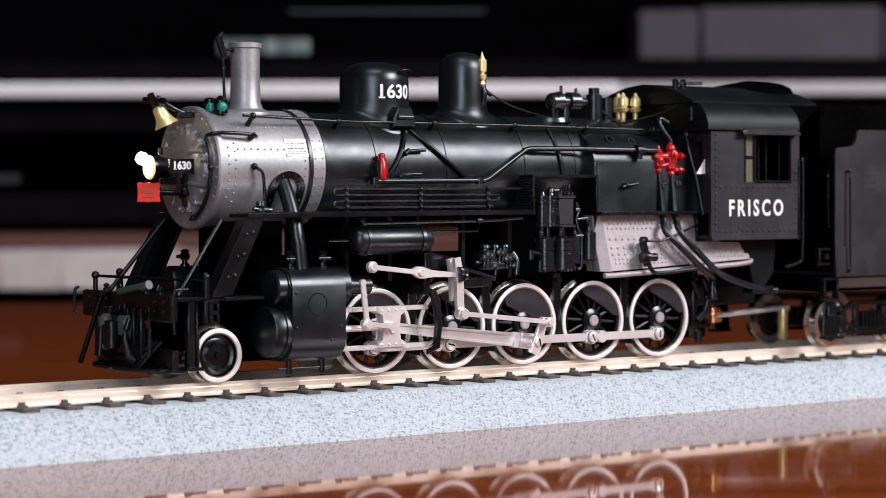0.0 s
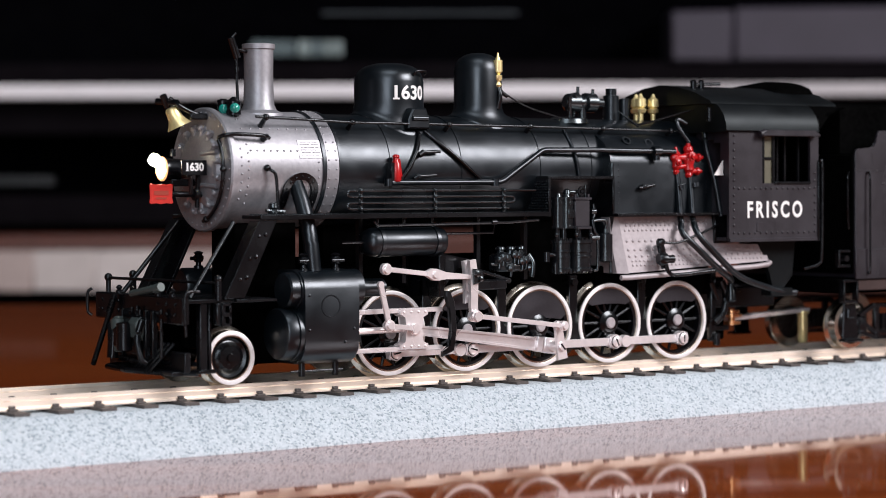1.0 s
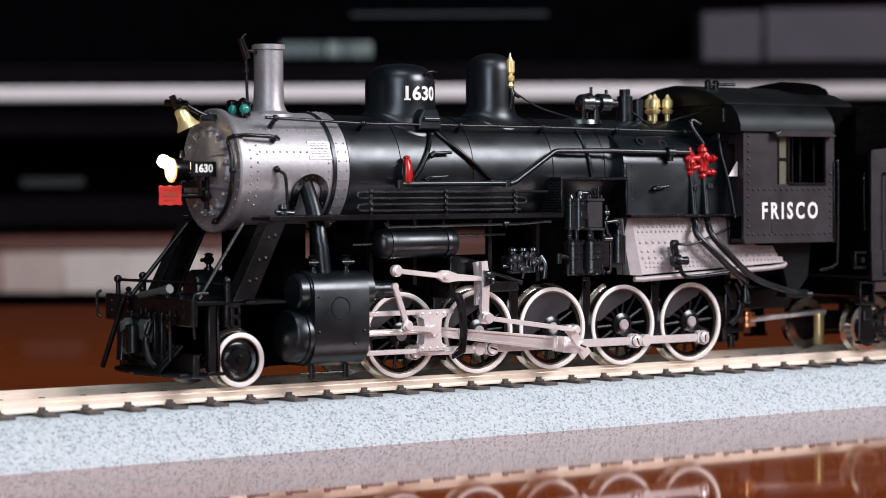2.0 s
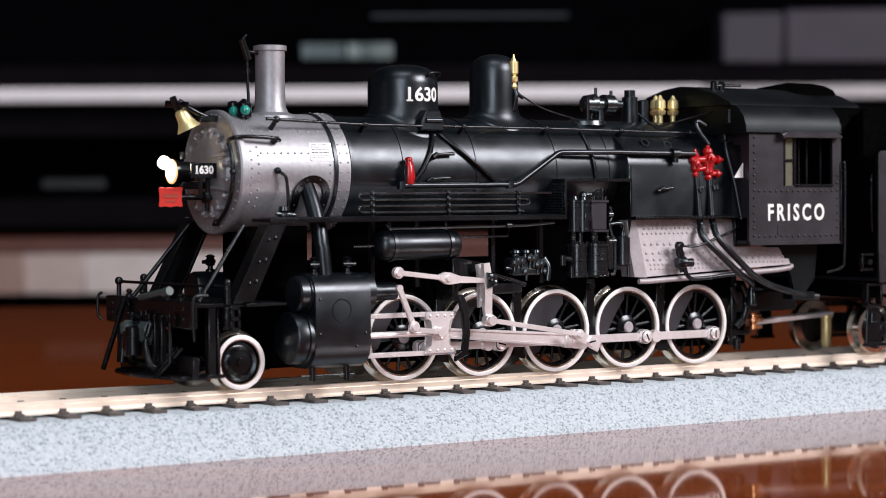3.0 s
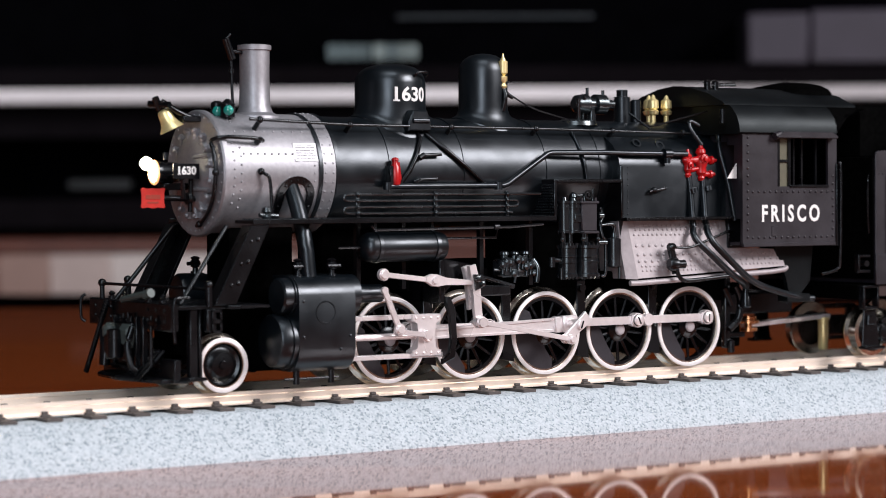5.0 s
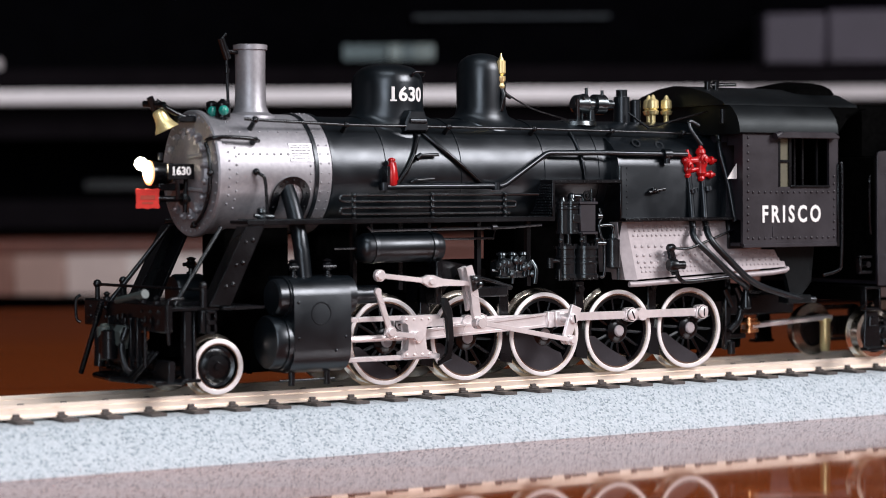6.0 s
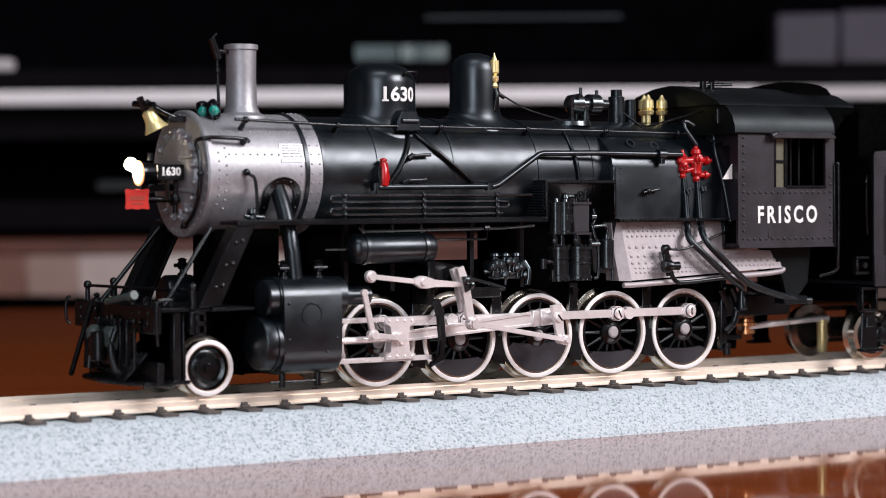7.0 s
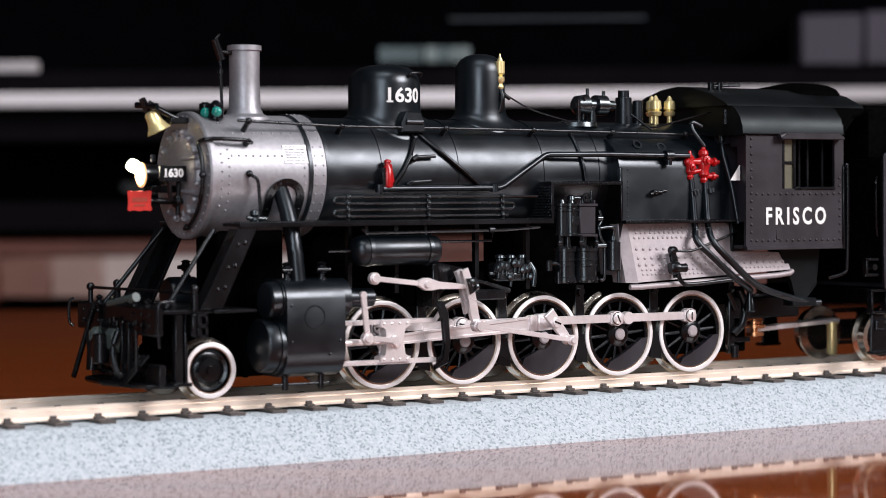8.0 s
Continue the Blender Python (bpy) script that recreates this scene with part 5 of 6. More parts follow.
    for s in (-1, 1):
        box(bm, x0, x0 + 0.5, s * 16.4, s * 14.4, z0 + 5, z1)
        box(bm, x0, x0 + 0.5, s * 12.6, s * 7.6, 41.6, z1 + 4.5)
        box(bm, x0, x0 + 0.5, s * 14.4, s * 12.0, z0 + 5, 35.0)
        box(bm, x0, x0 + 0.5, s * 14.4, s * 12.4, 41.0, z1)
    box(bm, x0, x0 + 0.5, -8, 8, 44.5, 50.5)
    box(bm, x0, 62, -16, 16, 22.4, 23.0)
    box(bm, x0 + 1, x0 + 8, -9.5, 9.5, 23, 44)
    part("cab_front", bm, CABBLACK, loco)
    bm = shape()
    prism(bm, [(37.6, 34.8), (39.8, 37.6), (39.8, 34.8)], -15.4, -15.2)
    part("paper_tag", bm, WHITE, loco, "white card inside the cab front")
    # roof
    bm = shape()
    cove = [(-17.2, 43.0), (-17.7, 43.3), (-17.6, 44.6), (-16.9, 46.3), (-15.6, 47.8), (-14.2, 48.7)]
    top = [(-10, 50.4), (-5, 51.6), (0, 52.0)]
    half = cove + top
    extrude_x(bm, half + [(-y, z) for y, z in half[-2::-1]], 38.6, 62.8)
    roof = part("cab_roof", bm, ROOFBLACK, loco)
    bm = shape()
    up = [(-14.8, 48.4), (-14.4, 48.95), (-10, 50.75), (-5, 51.95), (0, 52.4)]
    extrude_x(bm, up + [(-y, z) for y, z in up[-2::-1]], 37.4, 70.2)
    part("roof_sheet", bm, ROOFBLACK, roof)
    for s in (-1, 1):
        bm = shape()
        rows = []
        for k in (0.0, 0.35, 0.7, 1.0):
            low = 43.2 + 4.9 * k ** 0.45
            keep = [(y, max(z, low)) for y, z in cove]
            rows.append([bm.verts.new((62.6 + 7.4 * k, s * -y, z)) for y, z in keep + [(-13.6, 48.2), (-15.4, max(47.0, low))]])
        for p, q in zip(rows, rows[1:]):
            face_loop(bm, p, q)
        bm.faces.new(rows[-1])
        part("roof_tail", bm, FLATBLACK, roof)
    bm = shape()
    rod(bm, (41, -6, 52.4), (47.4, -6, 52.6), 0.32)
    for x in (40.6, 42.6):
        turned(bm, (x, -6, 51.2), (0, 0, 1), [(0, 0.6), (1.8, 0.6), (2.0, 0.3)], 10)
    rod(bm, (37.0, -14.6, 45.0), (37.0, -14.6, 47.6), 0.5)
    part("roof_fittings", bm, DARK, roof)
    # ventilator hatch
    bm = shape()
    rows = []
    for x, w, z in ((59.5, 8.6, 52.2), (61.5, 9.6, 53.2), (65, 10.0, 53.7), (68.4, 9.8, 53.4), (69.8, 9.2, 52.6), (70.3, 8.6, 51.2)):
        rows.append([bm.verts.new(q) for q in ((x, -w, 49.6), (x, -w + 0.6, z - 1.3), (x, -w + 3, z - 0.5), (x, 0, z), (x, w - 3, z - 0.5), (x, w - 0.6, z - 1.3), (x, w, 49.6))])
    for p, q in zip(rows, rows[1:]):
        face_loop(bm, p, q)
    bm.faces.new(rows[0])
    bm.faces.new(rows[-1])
    part("roof_hatch", bm, FLATBLACK, roof)
    bm = shape()
    rod(bm, (46.5, 0, 6.2), (48, 0, 6.2), 2.2, 16)
    box(bm, 44, 50, -6, 6, 4.6, 5.6, 0.2)
    box(bm, 40, 62, -6, 6, 9, 13, 0.3)
    part("drag_box", bm, DARK, loco)


def spread_letters(me, width):
    """Stretch lettering to its full painted width."""
    xs = [v.co.x for v in me.vertices]
    lo, hi = min(xs), max(xs)
    mid, k = (lo + hi) / 2, width * 0.001 / (hi - lo)
    for v in me.vertices:
        v.co.x = mid + (v.co.x - mid) * k


def wheel_mesh(r, crank, s):
    """Black rim, hub, crank boss and balance weight; s: -1 near side, 1 far side."""
    bm = shape()
    o, i = s * 10.1, s * 8.6
    rim = r * 0.89
    hoop(bm, (0, i, 0), (0, s, 0), [(0, rim - 0.75), (0, rim + 0.1), (1.3, rim + 0.1), (1.3, rim - 0.75)], 48)
    turned(bm, (0, i, 0), (0, s, 0), [(0, 2.3), (1.3, 2.2), (1.6, 1.6), (1.7, 0.9)], 24)
    # crank boss
    turned(bm, (crank, i, 0), (0, s, 0), [(0, 1.25), (1.7, 1.25), (1.8, 1.0)], 18)
    prism(bm, [(0, -1.4), (crank, -1.1), (crank, 1.1), (0, 1.4)], s * 8.8, s * 10.1)
    return bm


def balance_weight(r, heavy, s):
    """A crescent opposite the crank pin."""
    bm = shape()
    rim, n, half = r * 0.885, 14, math.asin(min(0.98, heavy))
    arc = [(-rim * math.cos(half * (2 * k / n - 1)), rim * math.sin(half * (2 * k / n - 1))) for k in range(n + 1)]
    inner = [(x * 0.12 - rim * (0.42 if heavy < 0.9 else 0.10), z * 0.86) for x, z in arc[::-1]][1:-1]
    prism(bm, arc + inner, s * 8.7, s * 9.95, 0.0)
    return bm


def build_wheels(loco):
    """Returns the turning wheels with their radius."""
    turning = []
    bm = shape()
    rod(bm, (1.3, 0, 0), (WHEEL * 0.82, 0, 0), 0.36, 6, 0.26)
    spoke = finish("spoke", bm, DARK)
    for s in (-1, 1):
        for k, x in enumerate(AXLES):
            w = part("driving_wheel", wheel_mesh(WHEEL, CRANK, s), DARK, loco, at=(x, 0, WHEEL))
            part("balance_weight", balance_weight(WHEEL, 0.95 if k == 2 else 0.80, s), CABBLACK, w)
            for j in range(14):
                sp = new("spoke", spoke)
                sp.parent = w
                sp.matrix_local = pose(0, s * 0.0093, 0, 0, 360 * (j + 0.5) / 14, 0)
            bm = shape()
            r = WHEEL
            hoop(bm, (0, s * 8.3, 0), (0, s, 0), [(1.75, r - 0.02), (1.95, r - 0.06), (2.0, r - 0.15), (2.0, r * 0.905), (1.5, r * 0.895)], 72)
            part("tyre", bm, TYRE, w, "whitened tyre face")
            bm = shape()
            hoop(bm, (0, s * 7.5, 0), (0, s, 0), [(0, r - 1.2), (0.05, r + 0.55), (0.35, r + 0.72), (0.7, r + 0.3), (0.85, r), (2.54, r - 0.04), (2.54, r - 1.0)], 72)
            part("flange", bm, FLANGE, w, "polished flange")
            bm = shape()
            turned(bm, (0, s * 10.2, 0), (0, s, 0), [(0, 1.05), (0.3, 1.05), (0.5, 0.8), (0.5, 0.1)], 18)
            part("axle_end", bm, ASHSILVER, w, "bright axle end")
            turning.append((w, x, WHEEL, 0 if s < 0 else 90))
        r = 4.55
        bm = shape()
        turned(bm, (0, s * 8.4, 0), (0, s, 0), [(0, r * 0.75), (1.1, r * 0.72), (0.8, r * 0.62), (0.9, r * 0.55), (1.5, r * 0.42), (1.6, r * 0.16), (1.9, r * 0.14), (1.9, 0.1)], 40)
        for k in range(2):
            rod(bm, (1.2 - 2.4 * k, s * 9.9, 0), (1.2 - 2.4 * k, s * 10.05, 0), 0.18, 8)
        w = part("pony_wheel", bm, DARK, loco, at=(-64.35, 0, r))
        bm = shape()
        hoop(bm, (0, s * 8.3, 0), (0, s, 0), [(1.75, r - 0.02), (1.9, r - 0.06), (1.95, r - 0.15), (1.95, r - 0.75), (1.2, r - 1.0)], 56)
        part("tyre", bm, TYRE, w, "whitened tyre face")
        bm = shape()
        hoop(bm, (0, s * 7.5, 0), (0, s, 0), [(0, r - 1.2), (0.05, r + 0.55), (0.35, r + 0.7), (0.7, r + 0.3), (0.85, r), (2.54, r - 0.04), (2.54, r - 1.0)], 56)
        part("flange", bm, FLANGE, w, "polished flange")
        turning.append((w, -64.35, r, 0))
    for x, z, r in [(x, WHEEL, 1.2) for x in AXLES] + [(-64.35, 4.55, 0.8)]:
        bm = shape()
        rod(bm, (x, -8, z), (x, 8, z), r, 12)
        part("axle", bm, DARK, loco)
    return turning


def link_bar(bm, a, b, y0, y1, h, ra, rb):
    """A flat rod in x and z with round eyes."""
    ax, az = a
    bx, bz = b
    d = Vector((bx - ax, 0, bz - az)).normalized()
    n = Vector((-d.z, 0, d.x)) * h
    prism(bm, [(ax + n.x, az + n.z), (bx + n.x, bz + n.z), (bx - n.x, bz - n.z), (ax - n.x, az - n.z)], y0, y1, 0.08)
    for (x, z), r in ((a, ra), (b, rb)):
        if r:
            turned(bm, (x, y0 - 0.05, z), (0, 1, 0), [(0, r), (y1 - y0 + 0.1, r)], 20)


def screw(bm, x, y, z, r):
    turned(bm, (x, y, z), (0, -1, 0), [(0, r), (0.35, r), (0.45, r * 0.85), (0.45, r * 0.1)], 20)


CROSS_Z = 8.3
MAIN = 31.8
LINK_AT, LINK_ARM, ECC_ROD, ECC_R = (-19.8, 17.2), 7.0, 19.0, 0.75
LEVER_AT = (-37.8, 16.2)


def build_rods(loco):
    """The moving rods of the near side, each drawn about its own pivot."""
    r = {}
    bm = shape()
    for a, b in ((-2, -1), (-1, 0), (0, 1), (1, 2)):
        link_bar(bm, (a * PITCH, 0), (b * PITCH, 0), -11.6, -10.8, 0.72, 0, 0)
    for k in range(-2, 3):
        link_bar(bm, (k * PITCH - 1.3, 0), (k * PITCH + 1.3, 0), -11.9, -10.7, 0.98, 0, 0)
        turned(bm, (k * PITCH, -12.0, 0), (0, 1, 0), [(0, 1.32), (1.4, 1.32)], 24)
    for k in (-1, 1):
        turned(bm, (k * (PITCH + 2.55), -11.95, 0), (0, 1, 0), [(0, 1.12), (1.3, 1.12)], 20)
    r["side"] = part("side_rod", bm, STEEL, loco, "bright steel coupling rod")
    for k in (-2, -1, 1, 2):
        bm = shape()
        screw(bm, k * PITCH, -12.0, 0, 1.0)
        part("crank_pin", bm, STEEL, r["side"])
        bm = shape()
        box(bm, -0.75, 0.75, -12.5, -12.43, -0.13, 0.13)
        bmesh.ops.rotate(bm, cent=(0, 0, 0), matrix=Matrix.Rotation(radians(40 + 25 * k), 3, "Y"), verts=bm.verts[:])
        bmesh.ops.translate(bm, vec=(k * PITCH, 0, 0), verts=bm.verts[:])
        part("screw_slot", bm, DARK, r["side"])
        bm = shape()
        hoop(bm, (k * PITCH, -12.02, 0), (0, -1, 0), [(0, 1.0), (0, 1.12), (0.03, 1.12), (0.03, 1.0)], 24)
        part("pin_gap", bm, DARK, r["side"])
    # main rod about the crank pin, reaching to -x
    bm = shape()
    prism(bm, [(0.8, 1.15), (-2.5, 1.25), (-MAIN + 1, 0.82), (-MAIN + 1, -0.82), (-2.5, -1.25), (0.8, -1.15)], -13.2, -12.5, 0.05)
    prism(bm, [(-3.6, 1.25), (-MAIN + 1, 0.84), (-MAIN + 1, 0.46), (-3.6, 0.8)], -13.5, -13.1, 0.05)
    prism(bm, [(-3.6, -1.25), (-MAIN + 1, -0.84), (-MAIN + 1, -0.46), (-3.6, -0.8)], -13.5, -13.1, 0.05)
    box(bm, -3.4, -2.0, -13.75, -12.3, -1.4, 1.4, 0.15)
    box(bm, -1.7, 1.6, -13.7, -12.3, -1.45, 1.45, 0.25)
    turned(bm, (-MAIN, -13.6, 0), (0, 1, 0), [(0, 1.1), (1.3, 1.1)], 20)
    r["main"] = part("main_rod", bm, STEEL, loco, "bright steel main rod")
    # crosshead about its pin
    bm = shape()
    prism(bm, [(-2.9, 3.6), (2.9, 3.6), (2.9, 2.5), (1.7, 2.2), (1.4, 0), (1.7, -2.2), (2.9, -2.5), (2.9, -3.4), (-2.9, -3.4), (-2.9, -2.5), (-1.8, -2.2), (-1.5, 0), (-1.8, 2.2), (-2.9, 2.5)], -16.0, -13.7, 0.15)
    screw(bm, 0, -16.0, -0.1, 0.9)
    for x in (-2.2, -0.7, 0.8, 2.2):
        for z in (3.0, -2.9):
            rivet(bm, (x, -16.0, z), (0, -1, 0), 0.25)
    r["cross"] = part("crosshead", bm, STEEL, loco, "bright cast crosshead")
    bm = shape()
    rod(bm, (-16, -14.6, 0), (-1, -14.6, 0), 0.55, 12)
    part("piston_rod", bm, STEEL, r["cross"])
    bm = shape()
    link_bar(bm, (-6.0, 0.9), (-0.4, 0.2), -17.0, -16.2, 0.42, 0.75, 0.8)
    part("union_link", bm, STEEL, r["cross"])
    # combination lever about its upper pin
    bm = shape()
    link_bar(bm, (0, 0), (0, -7.2), -17.4, -16.9, 0.5, 0.6, 1.0)
    screw(bm, 0, -17.4, -7.2, 0.7)
    r["lever"] = part("combination_lever", bm, STEEL, loco, "bright combination lever")
    # radius rod
    bm = shape()
    link_bar(bm, (-37.6, 18.8), (-29.2, 17.8), -16.6, -15.9, 0.42, 1.0, 0)
    prism(bm, [(-29.4, 18.25), (-28.2, 18.7), (-27.0, 18.6), (-25.4, 17.9), (-20.0, 17.5), (-20.0, 16.6), (-25.2, 16.9), (-26.8, 16.5), (-28.0, 16.6), (-29.4, 17.4)], -16.7, -15.8, 0.12)
    screw(bm, -37.6, -16.6, 18.8, 0.75)
    screw(bm, -27.6, -16.6, 17.6, 0.6)
    r["radius"] = part("radius_rod", bm, STEEL, loco, "bright radius rod")
    # swinging link about its trunnion
    bm = shape()
    prism(bm, [(-0.7, 2.8), (0.8, 2.9), (1.1, 0), (0.9, -3.0), (0.6, -5.2), (0.9, -7.4), (-0.7, -7.5), (-0.9, -5), (-0.6, -2.8), (-0.4, 0)], -17.0, -16.2, 0.12)
    prism(bm, [(-0.9, 2.6), (0.4, 2.8), (0.6, 0), (0.4, -3.0), (0.2, -4.6), (-0.9, -4.8), (-0.7, -2), (-0.6, 0)], -15.6, -14.6, 0.12)
    rod(bm, (0, -16.4, 2.1), (0, -15.0, 2.1), 0.4)
    rod(bm, (0, -16.4, -3.6), (0, -15.0, -3.6), 0.4)
    screw(bm, 0, -17.2, -LINK_ARM, 0.8)
    turned(bm, (0, -17.6, -LINK_ARM), (0, 1, 0), [(0, 1.05), (1.4, 1.05)], 18)
    r["link"] = part("expansion_link", bm, STEEL, loco, "bright expansion link")
    bm = shape()
    prism(bm, [(-0.2, 1.3), (1.6, 1.0), (2.0, 0), (1.6, -1.1), (-0.2, -1.5)], -17.5, -16.9, 0.15)
    turned(bm, (0.4, -17.5, 0.4), (0, -1, 0), [(0, 0.6), (0.5, 0.55), (0.6, 0.2)], 12)
    turned(bm, (1.2, -17.5, -0.6), (0, -1, 0), [(0, 0.5), (0.4, 0.45), (0.5, 0.2)], 12)
    part("trunnion_bracket", bm, CASTBLACK, r["link"], "oiled black trunnion bracket")
    bm = shape()
    link_bar(bm, (0, 0), (ECC_ROD, 0), -18.2, -17.6, 0.42, 0.85, 0.9)
    screw(bm, ECC_ROD, -18.2, 0, 0.6)
    r["ecc"] = part("eccentric_rod", bm, STEEL, loco, "bright eccentric rod")
    # return crank, fixed to the main pin: drawn about the axle with the pin at +x
    bm = shape()
    e = (ECC_R * math.cos(radians(235)), ECC_R * math.sin(radians(235)))
    d = (Vector(e) - Vector((CRANK, 0))).normalized()
    n = Vector((-d.y, d.x))
    back = Vector((CRANK, 0)) - d * 2.3
    plate = [back + n * 1.1, Vector(e) + n * 0.8, Vector(e) - n * 0.8, back - n * 1.1]
    prism(bm, [tuple(v) for v in plate], -16.6, -15.8, 0.12)
    turned(bm, (e[0], -16.65, e[1]), (0, 1, 0), [(0, 0.85), (0.9, 0.85)], 18)
    screw(bm, CRANK, -16.6, 0, 0.8)
    turned(bm, (e[0], -17.8, e[1]), (0, 1, 0), [(0, 0.6), (1.4, 0.6)], 14)
    turned(bm, (CRANK, -16.7, 0), (0, 1, 0), [(0, 0.95), (4.5, 0.95)], 16)
    r["crank"] = part("return_crank", bm, STEEL, loco, "bright return crank", (0, 0, WHEEL))
    bm = shape()
    box(bm, -0.7, 0.7, -17.12, -17.04, -0.14, 0.14)
    bmesh.ops.rotate(bm, cent=(0, 0, 0), matrix=Matrix.Rotation(radians(-40), 3, "Y"), verts=bm.verts[:])
    bmesh.ops.translate(bm, vec=(CRANK, 0, 0), verts=bm.verts[:])
    part("screw_slot", bm, DARK, r["crank"])
    return r


def build_tender():
    t = thing("tender", "black riveted tender coupled behind the cab", "tender")
    bm = shape()
    half = [(-16.4, 14.6), (-16.4, 37.8), (-15.6, 38.6)]
    extrude_x(bm, half + [(-y, z) for y, z in half[::-1]], 73.6, 165)
    tank = part("water_tank", bm, CABBLACK, t)
    for s in (-1, 1):
        bm = shape()
        prism(bm, [(73.3, 14.5), (165, 14.5), (165, 43.7), (80.4, 43.7), (79.7, 43.5), (79.4, 42.9), (79.1, 41.4), (78.5, 40.5), (77.5, 40.25), (74.2, 40.1), (73.5, 39.8), (73.3, 39.2)], s * 16.5, s * 17.0, 0.08)
        sheet = part("side_sheet", bm, CABBLACK, tank)
        bm = shape()
        box(bm, 73.2, 165, s * 16.9, s * 17.25, 14.3, 20.3, 0.1)
        part("lower_band", bm, CABBLACK, sheet)
        bm = shape()
        for i in range(24):
            rivet(bm, (74.2 + 1.02 * i, s * 17, 35.7), (0, s, 0), 0.16)
            rivet(bm, (73.9 + 1.02 * i, s * 17.25, 19.8), (0, s, 0), 0.13)
        for i in range(16):
            rivet(bm, (77.3, s * 17, 21.2 + 0.92 * i), (0, s, 0), 0.16)
            rivet(bm, (81.2, s * 17, 21.2 + 0.92 * i), (0, s, 0), 0.16)
        for i in range(5):
            rivet(bm, (77.9 + 0.3 * (i % 2), s * 17, 36.4 + 0.7 * i), (0, s, 0), 0.15)
        for z in (34.6, 33.1, 31.7):
            for i in range(8):
                rivet(bm, (80.8 + 0.55 * i, s * 17, z), (0, s, 0), 0.16)
        for x in (73.9, 79.2, 79.8, 84.2, 84.8, 90.0):
            for i in range(6):
                rivet(bm, (x, s * 17.25, 15.2 + 0.75 * i), (0, s, 0), 0.14)
        part("rivets", bm, CABBLACK, sheet)
        bm = shape()
        tube(bm, curve([(76.6, s * 17.0, 35.2), (76.6, s * 17.7, 34.8), (76.6, s * 17.8, 25), (76.6, s * 17.8, 16.2), (76.6, s * 17.1, 15.6)]), 0.2, 8)
        tube(bm, curve([(72.7, s * 15.8, 35.4), (72.2, s * 16.0, 34.6), (72.2, s * 16.0, 28.0), (72.7, s * 15.8, 24.2)]), 0.2, 8)
        part("handrail", bm, DARK, sheet)
    bm = shape()
    box(bm, 70.0, 165, -15.6, 15.6, 11.6, 14.4, 0.2)
    part("tender_frame", bm, FLATBLACK, t)
    bm = shape()
    box(bm, 74.4, 165, -16.6, -15.7, 12.0, 14.2, 0.15)
    part("side_sill", bm, material("red_brown_sill", (0.030, 0.014, 0.012), 0.5, 0, 0.2, 900, 0.1), t, "dark red-brown side sill")
    for s in (-1, 1):
        bm = shape()
        prism(bm, [(71.2, 9.4), (74.4, 9.4), (75.2, 2.2), (70.8, 2.2)], s * 15.5, s * 16.0, 0.1)
        prism(bm, [(71.9, 8.4), (73.8, 8.4), (73.9, 6.6), (71.8, 6.6)], s * 16.0, s * 16.5, 0.15)
        hanger = part("tender_step", bm, DARK, t)
        bm = shape()
        for x0, x1, z0, z1 in ((70.2, 74.3, 13.7, 14.2), (70.2, 70.7, 9.6, 13.7), (73.8, 74.3, 9.6, 13.7), (70.7, 73.8, 9.6, 10.1)):
            box(bm, x0, x1, s * 15.4, s * 17.0, z0, z1, 0.1)
        part("step_box", bm, DARK, hanger)
        bm = shape()
        box(bm, 70.4, 75.4, s * 15.2, s * 17.4, 1.9, 2.5, 0.12)
        part("tread", bm, DARK, hanger)
    bm = shape()
    box(bm, 69.4, 72.6, -16.4, -15.2, 19.6, 20.1, 0.1)
    box(bm, 69.4, 69.9, -16.4, -15.2, 17.0, 19.9, 0.1)
    box(bm, 69.4, 72.8, -16.2, -15.4, 16.6, 17.2, 0.1)
    rod(bm, (71.4, -16.6, 18.4), (71.4, -15.0, 18.4), 0.6, 12)
    part("tender_bracket", bm, DARK, t)
    # thin sheet added to paint the cab's shade on the tank front
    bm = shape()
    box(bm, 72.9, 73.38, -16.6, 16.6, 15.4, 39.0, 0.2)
    part("front_shade_sheet", bm, FLATBLACK, t, "flat black sheet painting the cab's shade")
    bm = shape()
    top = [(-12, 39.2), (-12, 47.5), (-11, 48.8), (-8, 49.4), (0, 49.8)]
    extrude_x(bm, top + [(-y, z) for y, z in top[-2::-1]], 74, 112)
    bunker = part("coal_bunker", bm, FLATBLACK, t, "flat black coal bunker")
    turning = []
    for s in (-1, 1):
        bm = shape()
        for xc in (79.6, 98):
            box(bm, xc - 1.5, xc + 1.5, s * 10.9, s * 12.6, 3.4, 6.4, 0.3)
            turned(bm, (xc, s * 12.6, 4.8), (0, s, 0), [(0, 1.2), (0.3, 1.1), (0.4, 0.4)], 14)
        for pts in ([(79.6, 6.6), (83.4, 8.6), (94.2, 8.6), (98, 6.6)], [(79.6, 5.8), (84.0, 3.2), (93.6, 3.2), (98, 5.8)], [(79.6, 3.4), (84.0, 2.2), (93.6, 2.2), (98, 3.4)]):
            for (xa, za), (xb, zb) in zip(pts, pts[1:]):
                link_bar(bm, (xa, za), (xb, zb), s * 11.2, s * 12.2, 0.42, 0, 0)
        for x in (84.6, 93.0):
            box(bm, x - 0.7, x + 0.7, s * 11.0, s * 12.0, 2.4, 8.6, 0.15)
        for k in range(6):
            ring = [(86.6 + 1.2 * k, s * 11.4, 3.4 + 0.5 * j) for j in range(8)]
            rod(bm, ring[0], ring[-1], 0.62, 8)
        part("truck_frame", bm, DARK, t)
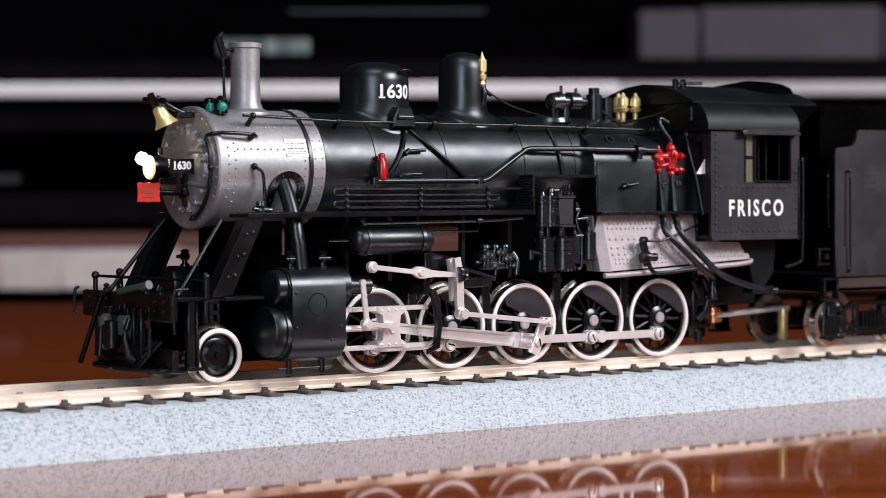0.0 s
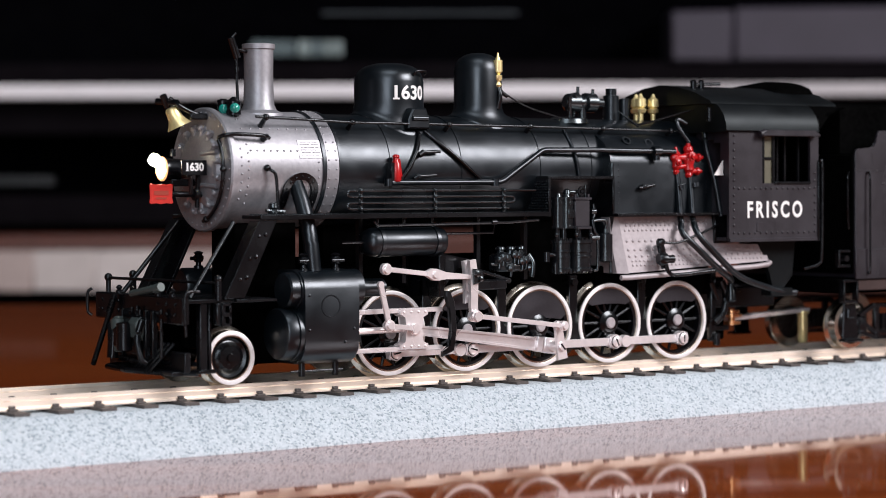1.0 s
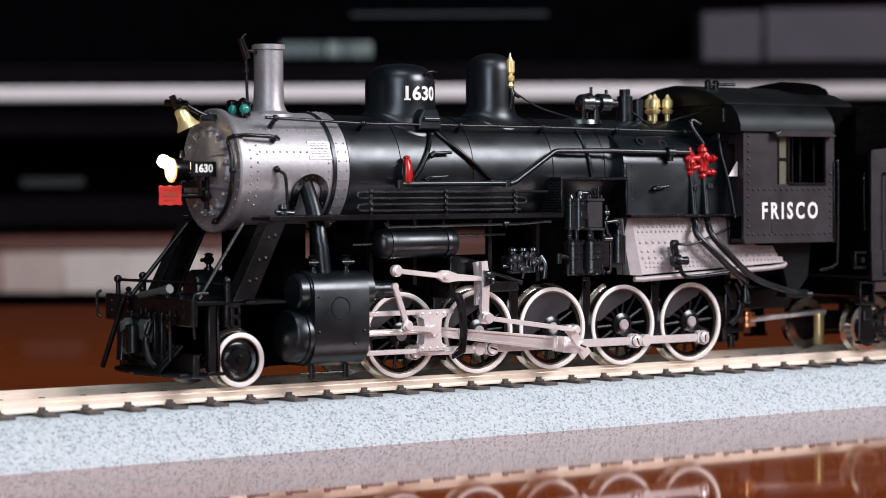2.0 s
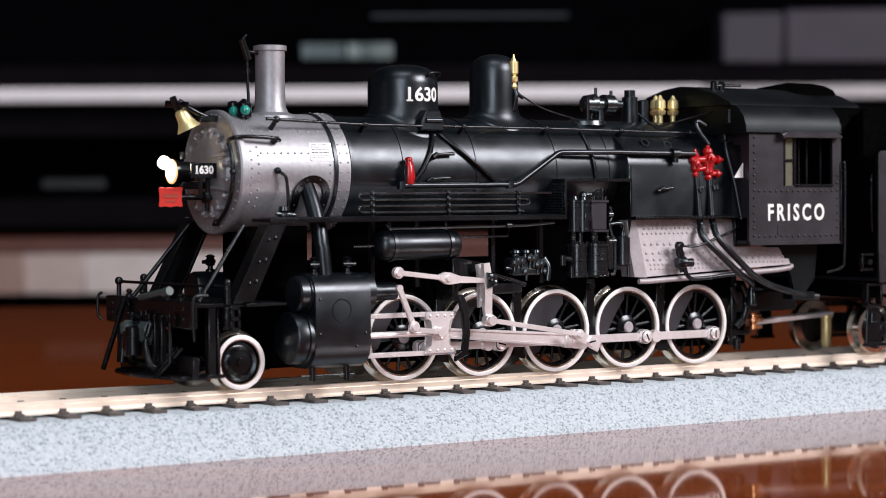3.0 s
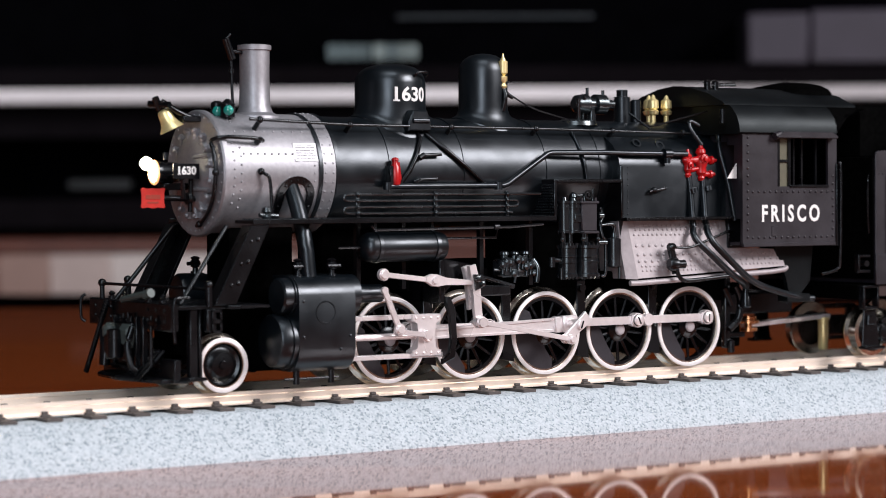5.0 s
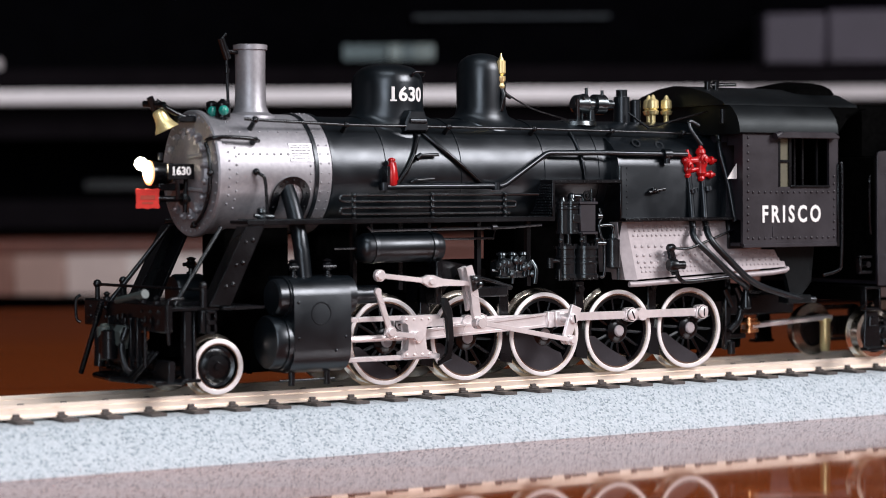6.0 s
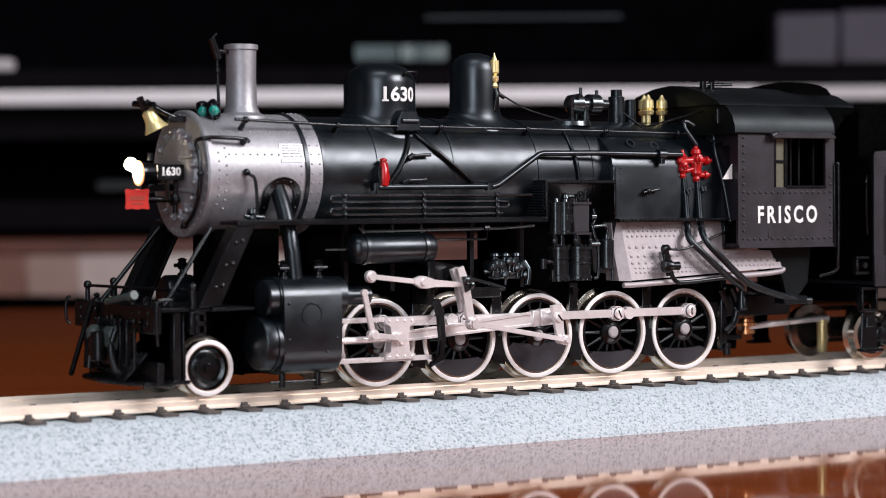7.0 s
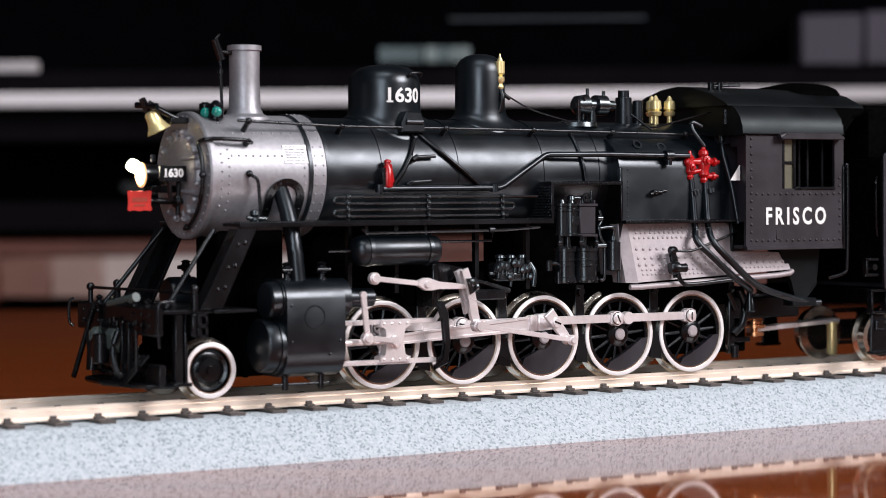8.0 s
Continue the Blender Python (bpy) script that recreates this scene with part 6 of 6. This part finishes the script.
        for x in (79.0, 98.0):
            r = 4.7
            bm = shape()
            turned(bm, (0, s * 8.4, 0), (0, s, 0), [(0, r * 0.75), (1.0, r * 0.74), (0.7, r * 0.6), (1.4, r * 0.3), (1.5, 0.1)], 36)
            w = part("tender_wheel", bm, DARK, t, at=(x, 0, r))
            bm = shape()
            hoop(bm, (0, s * 7.5, 0), (0, s, 0), [(0, r - 1.2), (0.05, r + 0.55), (0.35, r + 0.7), (0.8, r), (2.6, r - 0.05), (2.7, r - 0.9), (2.0, r - 1.1)], 48)
            part("tyre", bm, FLANGE, w, "polished metal tyre")
            turning.append((w, x, r, 0))
    bm = shape()
    box(bm, 54.4, 76.0, -1.6, 0.8, 6.0, 6.9, 0.1)
    bmesh.ops.rotate(bm, cent=(54, 0, 6.6), matrix=Matrix.Rotation(radians(-3), 3, "Y"), verts=bm.verts[:])
    bar = part("drawbar", bm, STEEL, t, "bright metal drawbar")
    bm = shape()
    for z, r in ((6.9, 2.1), (7.6, 1.6), (5.4, 1.8)):
        rod(bm, (54.6, -1.4, z), (54.6, -1.4, z + 0.55), r, 18)
    rod(bm, (54.6, -1.4, 5.2), (54.6, -1.4, 8.4), 0.7, 12)
    box(bm, 50.6, 56.0, -2.4, -0.4, 6.95, 7.35, 0.1)
    part("drawbar_pivot", bm, COPPER, bar, "copper drawbar pivot")
    bm = shape()
    turned(bm, (74.6, -0.8, 0.9), (0, 0, 1), [(0, 0.8), (0.5, 1.0), (5.8, 1.0), (5.9, 1.3), (6.4, 1.3), (6.5, 0.5)], 18)
    part("brass_pin", bm, BRASS, bar, "upright brass pin")
    return t, turning


loco = thing("steam_locomotive", "black model steam locomotive with a graphite smokebox", "locomotive")
build_boiler(loco)
build_running_gear(loco)
build_cylinders(loco)
build_front(loco)
build_cab(loco)
LOCO_WHEELS = build_wheels(loco)
RODS = build_rods(loco)
tender, TENDER_WHEELS = build_tender()


# ---- what moves ----
def travel(t):
    """Millimetres rolled at t seconds, smoothly between the known times."""
    k = max(i for i in range(len(TRAVEL)) if TRAVEL[i][0] <= t) if t < 8 else len(TRAVEL) - 2
    k = min(k, len(TRAVEL) - 2)
    (ta, a), (tb, b) = TRAVEL[k], TRAVEL[k + 1]

    def slope(i):
        i0, i1 = max(i - 1, 0), min(i + 1, len(TRAVEL) - 1)
        return (TRAVEL[i1][1] - TRAVEL[i0][1]) / (TRAVEL[i1][0] - TRAVEL[i0][0])
    h = tb - ta
    s = (t - ta) / h
    return (2 * s ** 3 - 3 * s * s + 1) * a + (s ** 3 - 2 * s * s + s) * h * slope(k) + (3 * s * s - 2 * s ** 3) * b + (s ** 3 - s * s) * h * slope(k + 1)


def turned_pose(x, z, degrees):
    """A place in x and z, turned from +x towards +z."""
    return pose(x * 0.001, 0, z * 0.001, 0, -degrees, 0)


def motions():
    times = [0.25 * i for i in range(33)]
    far = {t: travel(t) for t in times}
    phi = {t: -18.0 + math.degrees(far[t] / WHEEL) for t in times}
    for ob in (loco, tender):
        walk(ob, [(t, pose(-far[t] * 0.001, 0, 0)) for t in times])
    for w, x, r, lead in LOCO_WHEELS + TENDER_WHEELS:
        start = -18.0 if r == WHEEL else 0.0
        walk(w, [(t, turned_pose(x, r, start + lead + math.degrees(far[t] / r))) for t in times])
    rows = {k: [] for k in RODS}
    for t in times:
        a = radians(phi[t])
        px, pz = CRANK * math.cos(a), WHEEL + CRANK * math.sin(a)
        rows["side"].append((t, turned_pose(px, pz, 0)))
        tilt = math.asin((pz - CROSS_Z) / MAIN)
        cx = px - MAIN * math.cos(tilt)
        rows["main"].append((t, turned_pose(px, pz, math.degrees(tilt))))
        rows["cross"].append((t, turned_pose(cx, CROSS_Z, 0)))
        top = LEVER_AT[0] + 0.5 * (cx + 28.6)
        rows["lever"].append((t, turned_pose(top, LEVER_AT[1], math.degrees(math.atan2(cx - 6.0 - top, 7.0)))))
        rows["radius"].append((t, turned_pose(0, 0, 0)))
        b = a + radians(235)
        ex, ez = ECC_R * math.cos(b), WHEEL + ECC_R * math.sin(b)
        dx, dz = LINK_AT[0] - ex, LINK_AT[1] - ez
        d = math.hypot(dx, dz)
        bend = math.acos((d * d + ECC_ROD ** 2 - LINK_ARM ** 2) / (2 * d * ECC_ROD))
        way = math.atan2(dz, dx) + bend
        lx, lz = ex + ECC_ROD * math.cos(way), ez + ECC_ROD * math.sin(way)
        rows["link"].append((t, turned_pose(*LINK_AT, math.degrees(math.atan2(lx - LINK_AT[0], LINK_AT[1] - lz)))))
        rows["ecc"].append((t, turned_pose(lx, lz, math.degrees(math.atan2(ez - lz, ex - lx)))))
        rows["crank"].append((t, turned_pose(0, WHEEL, phi[t])))
    for key, ob in RODS.items():
        walk(ob, rows[key])


motions()
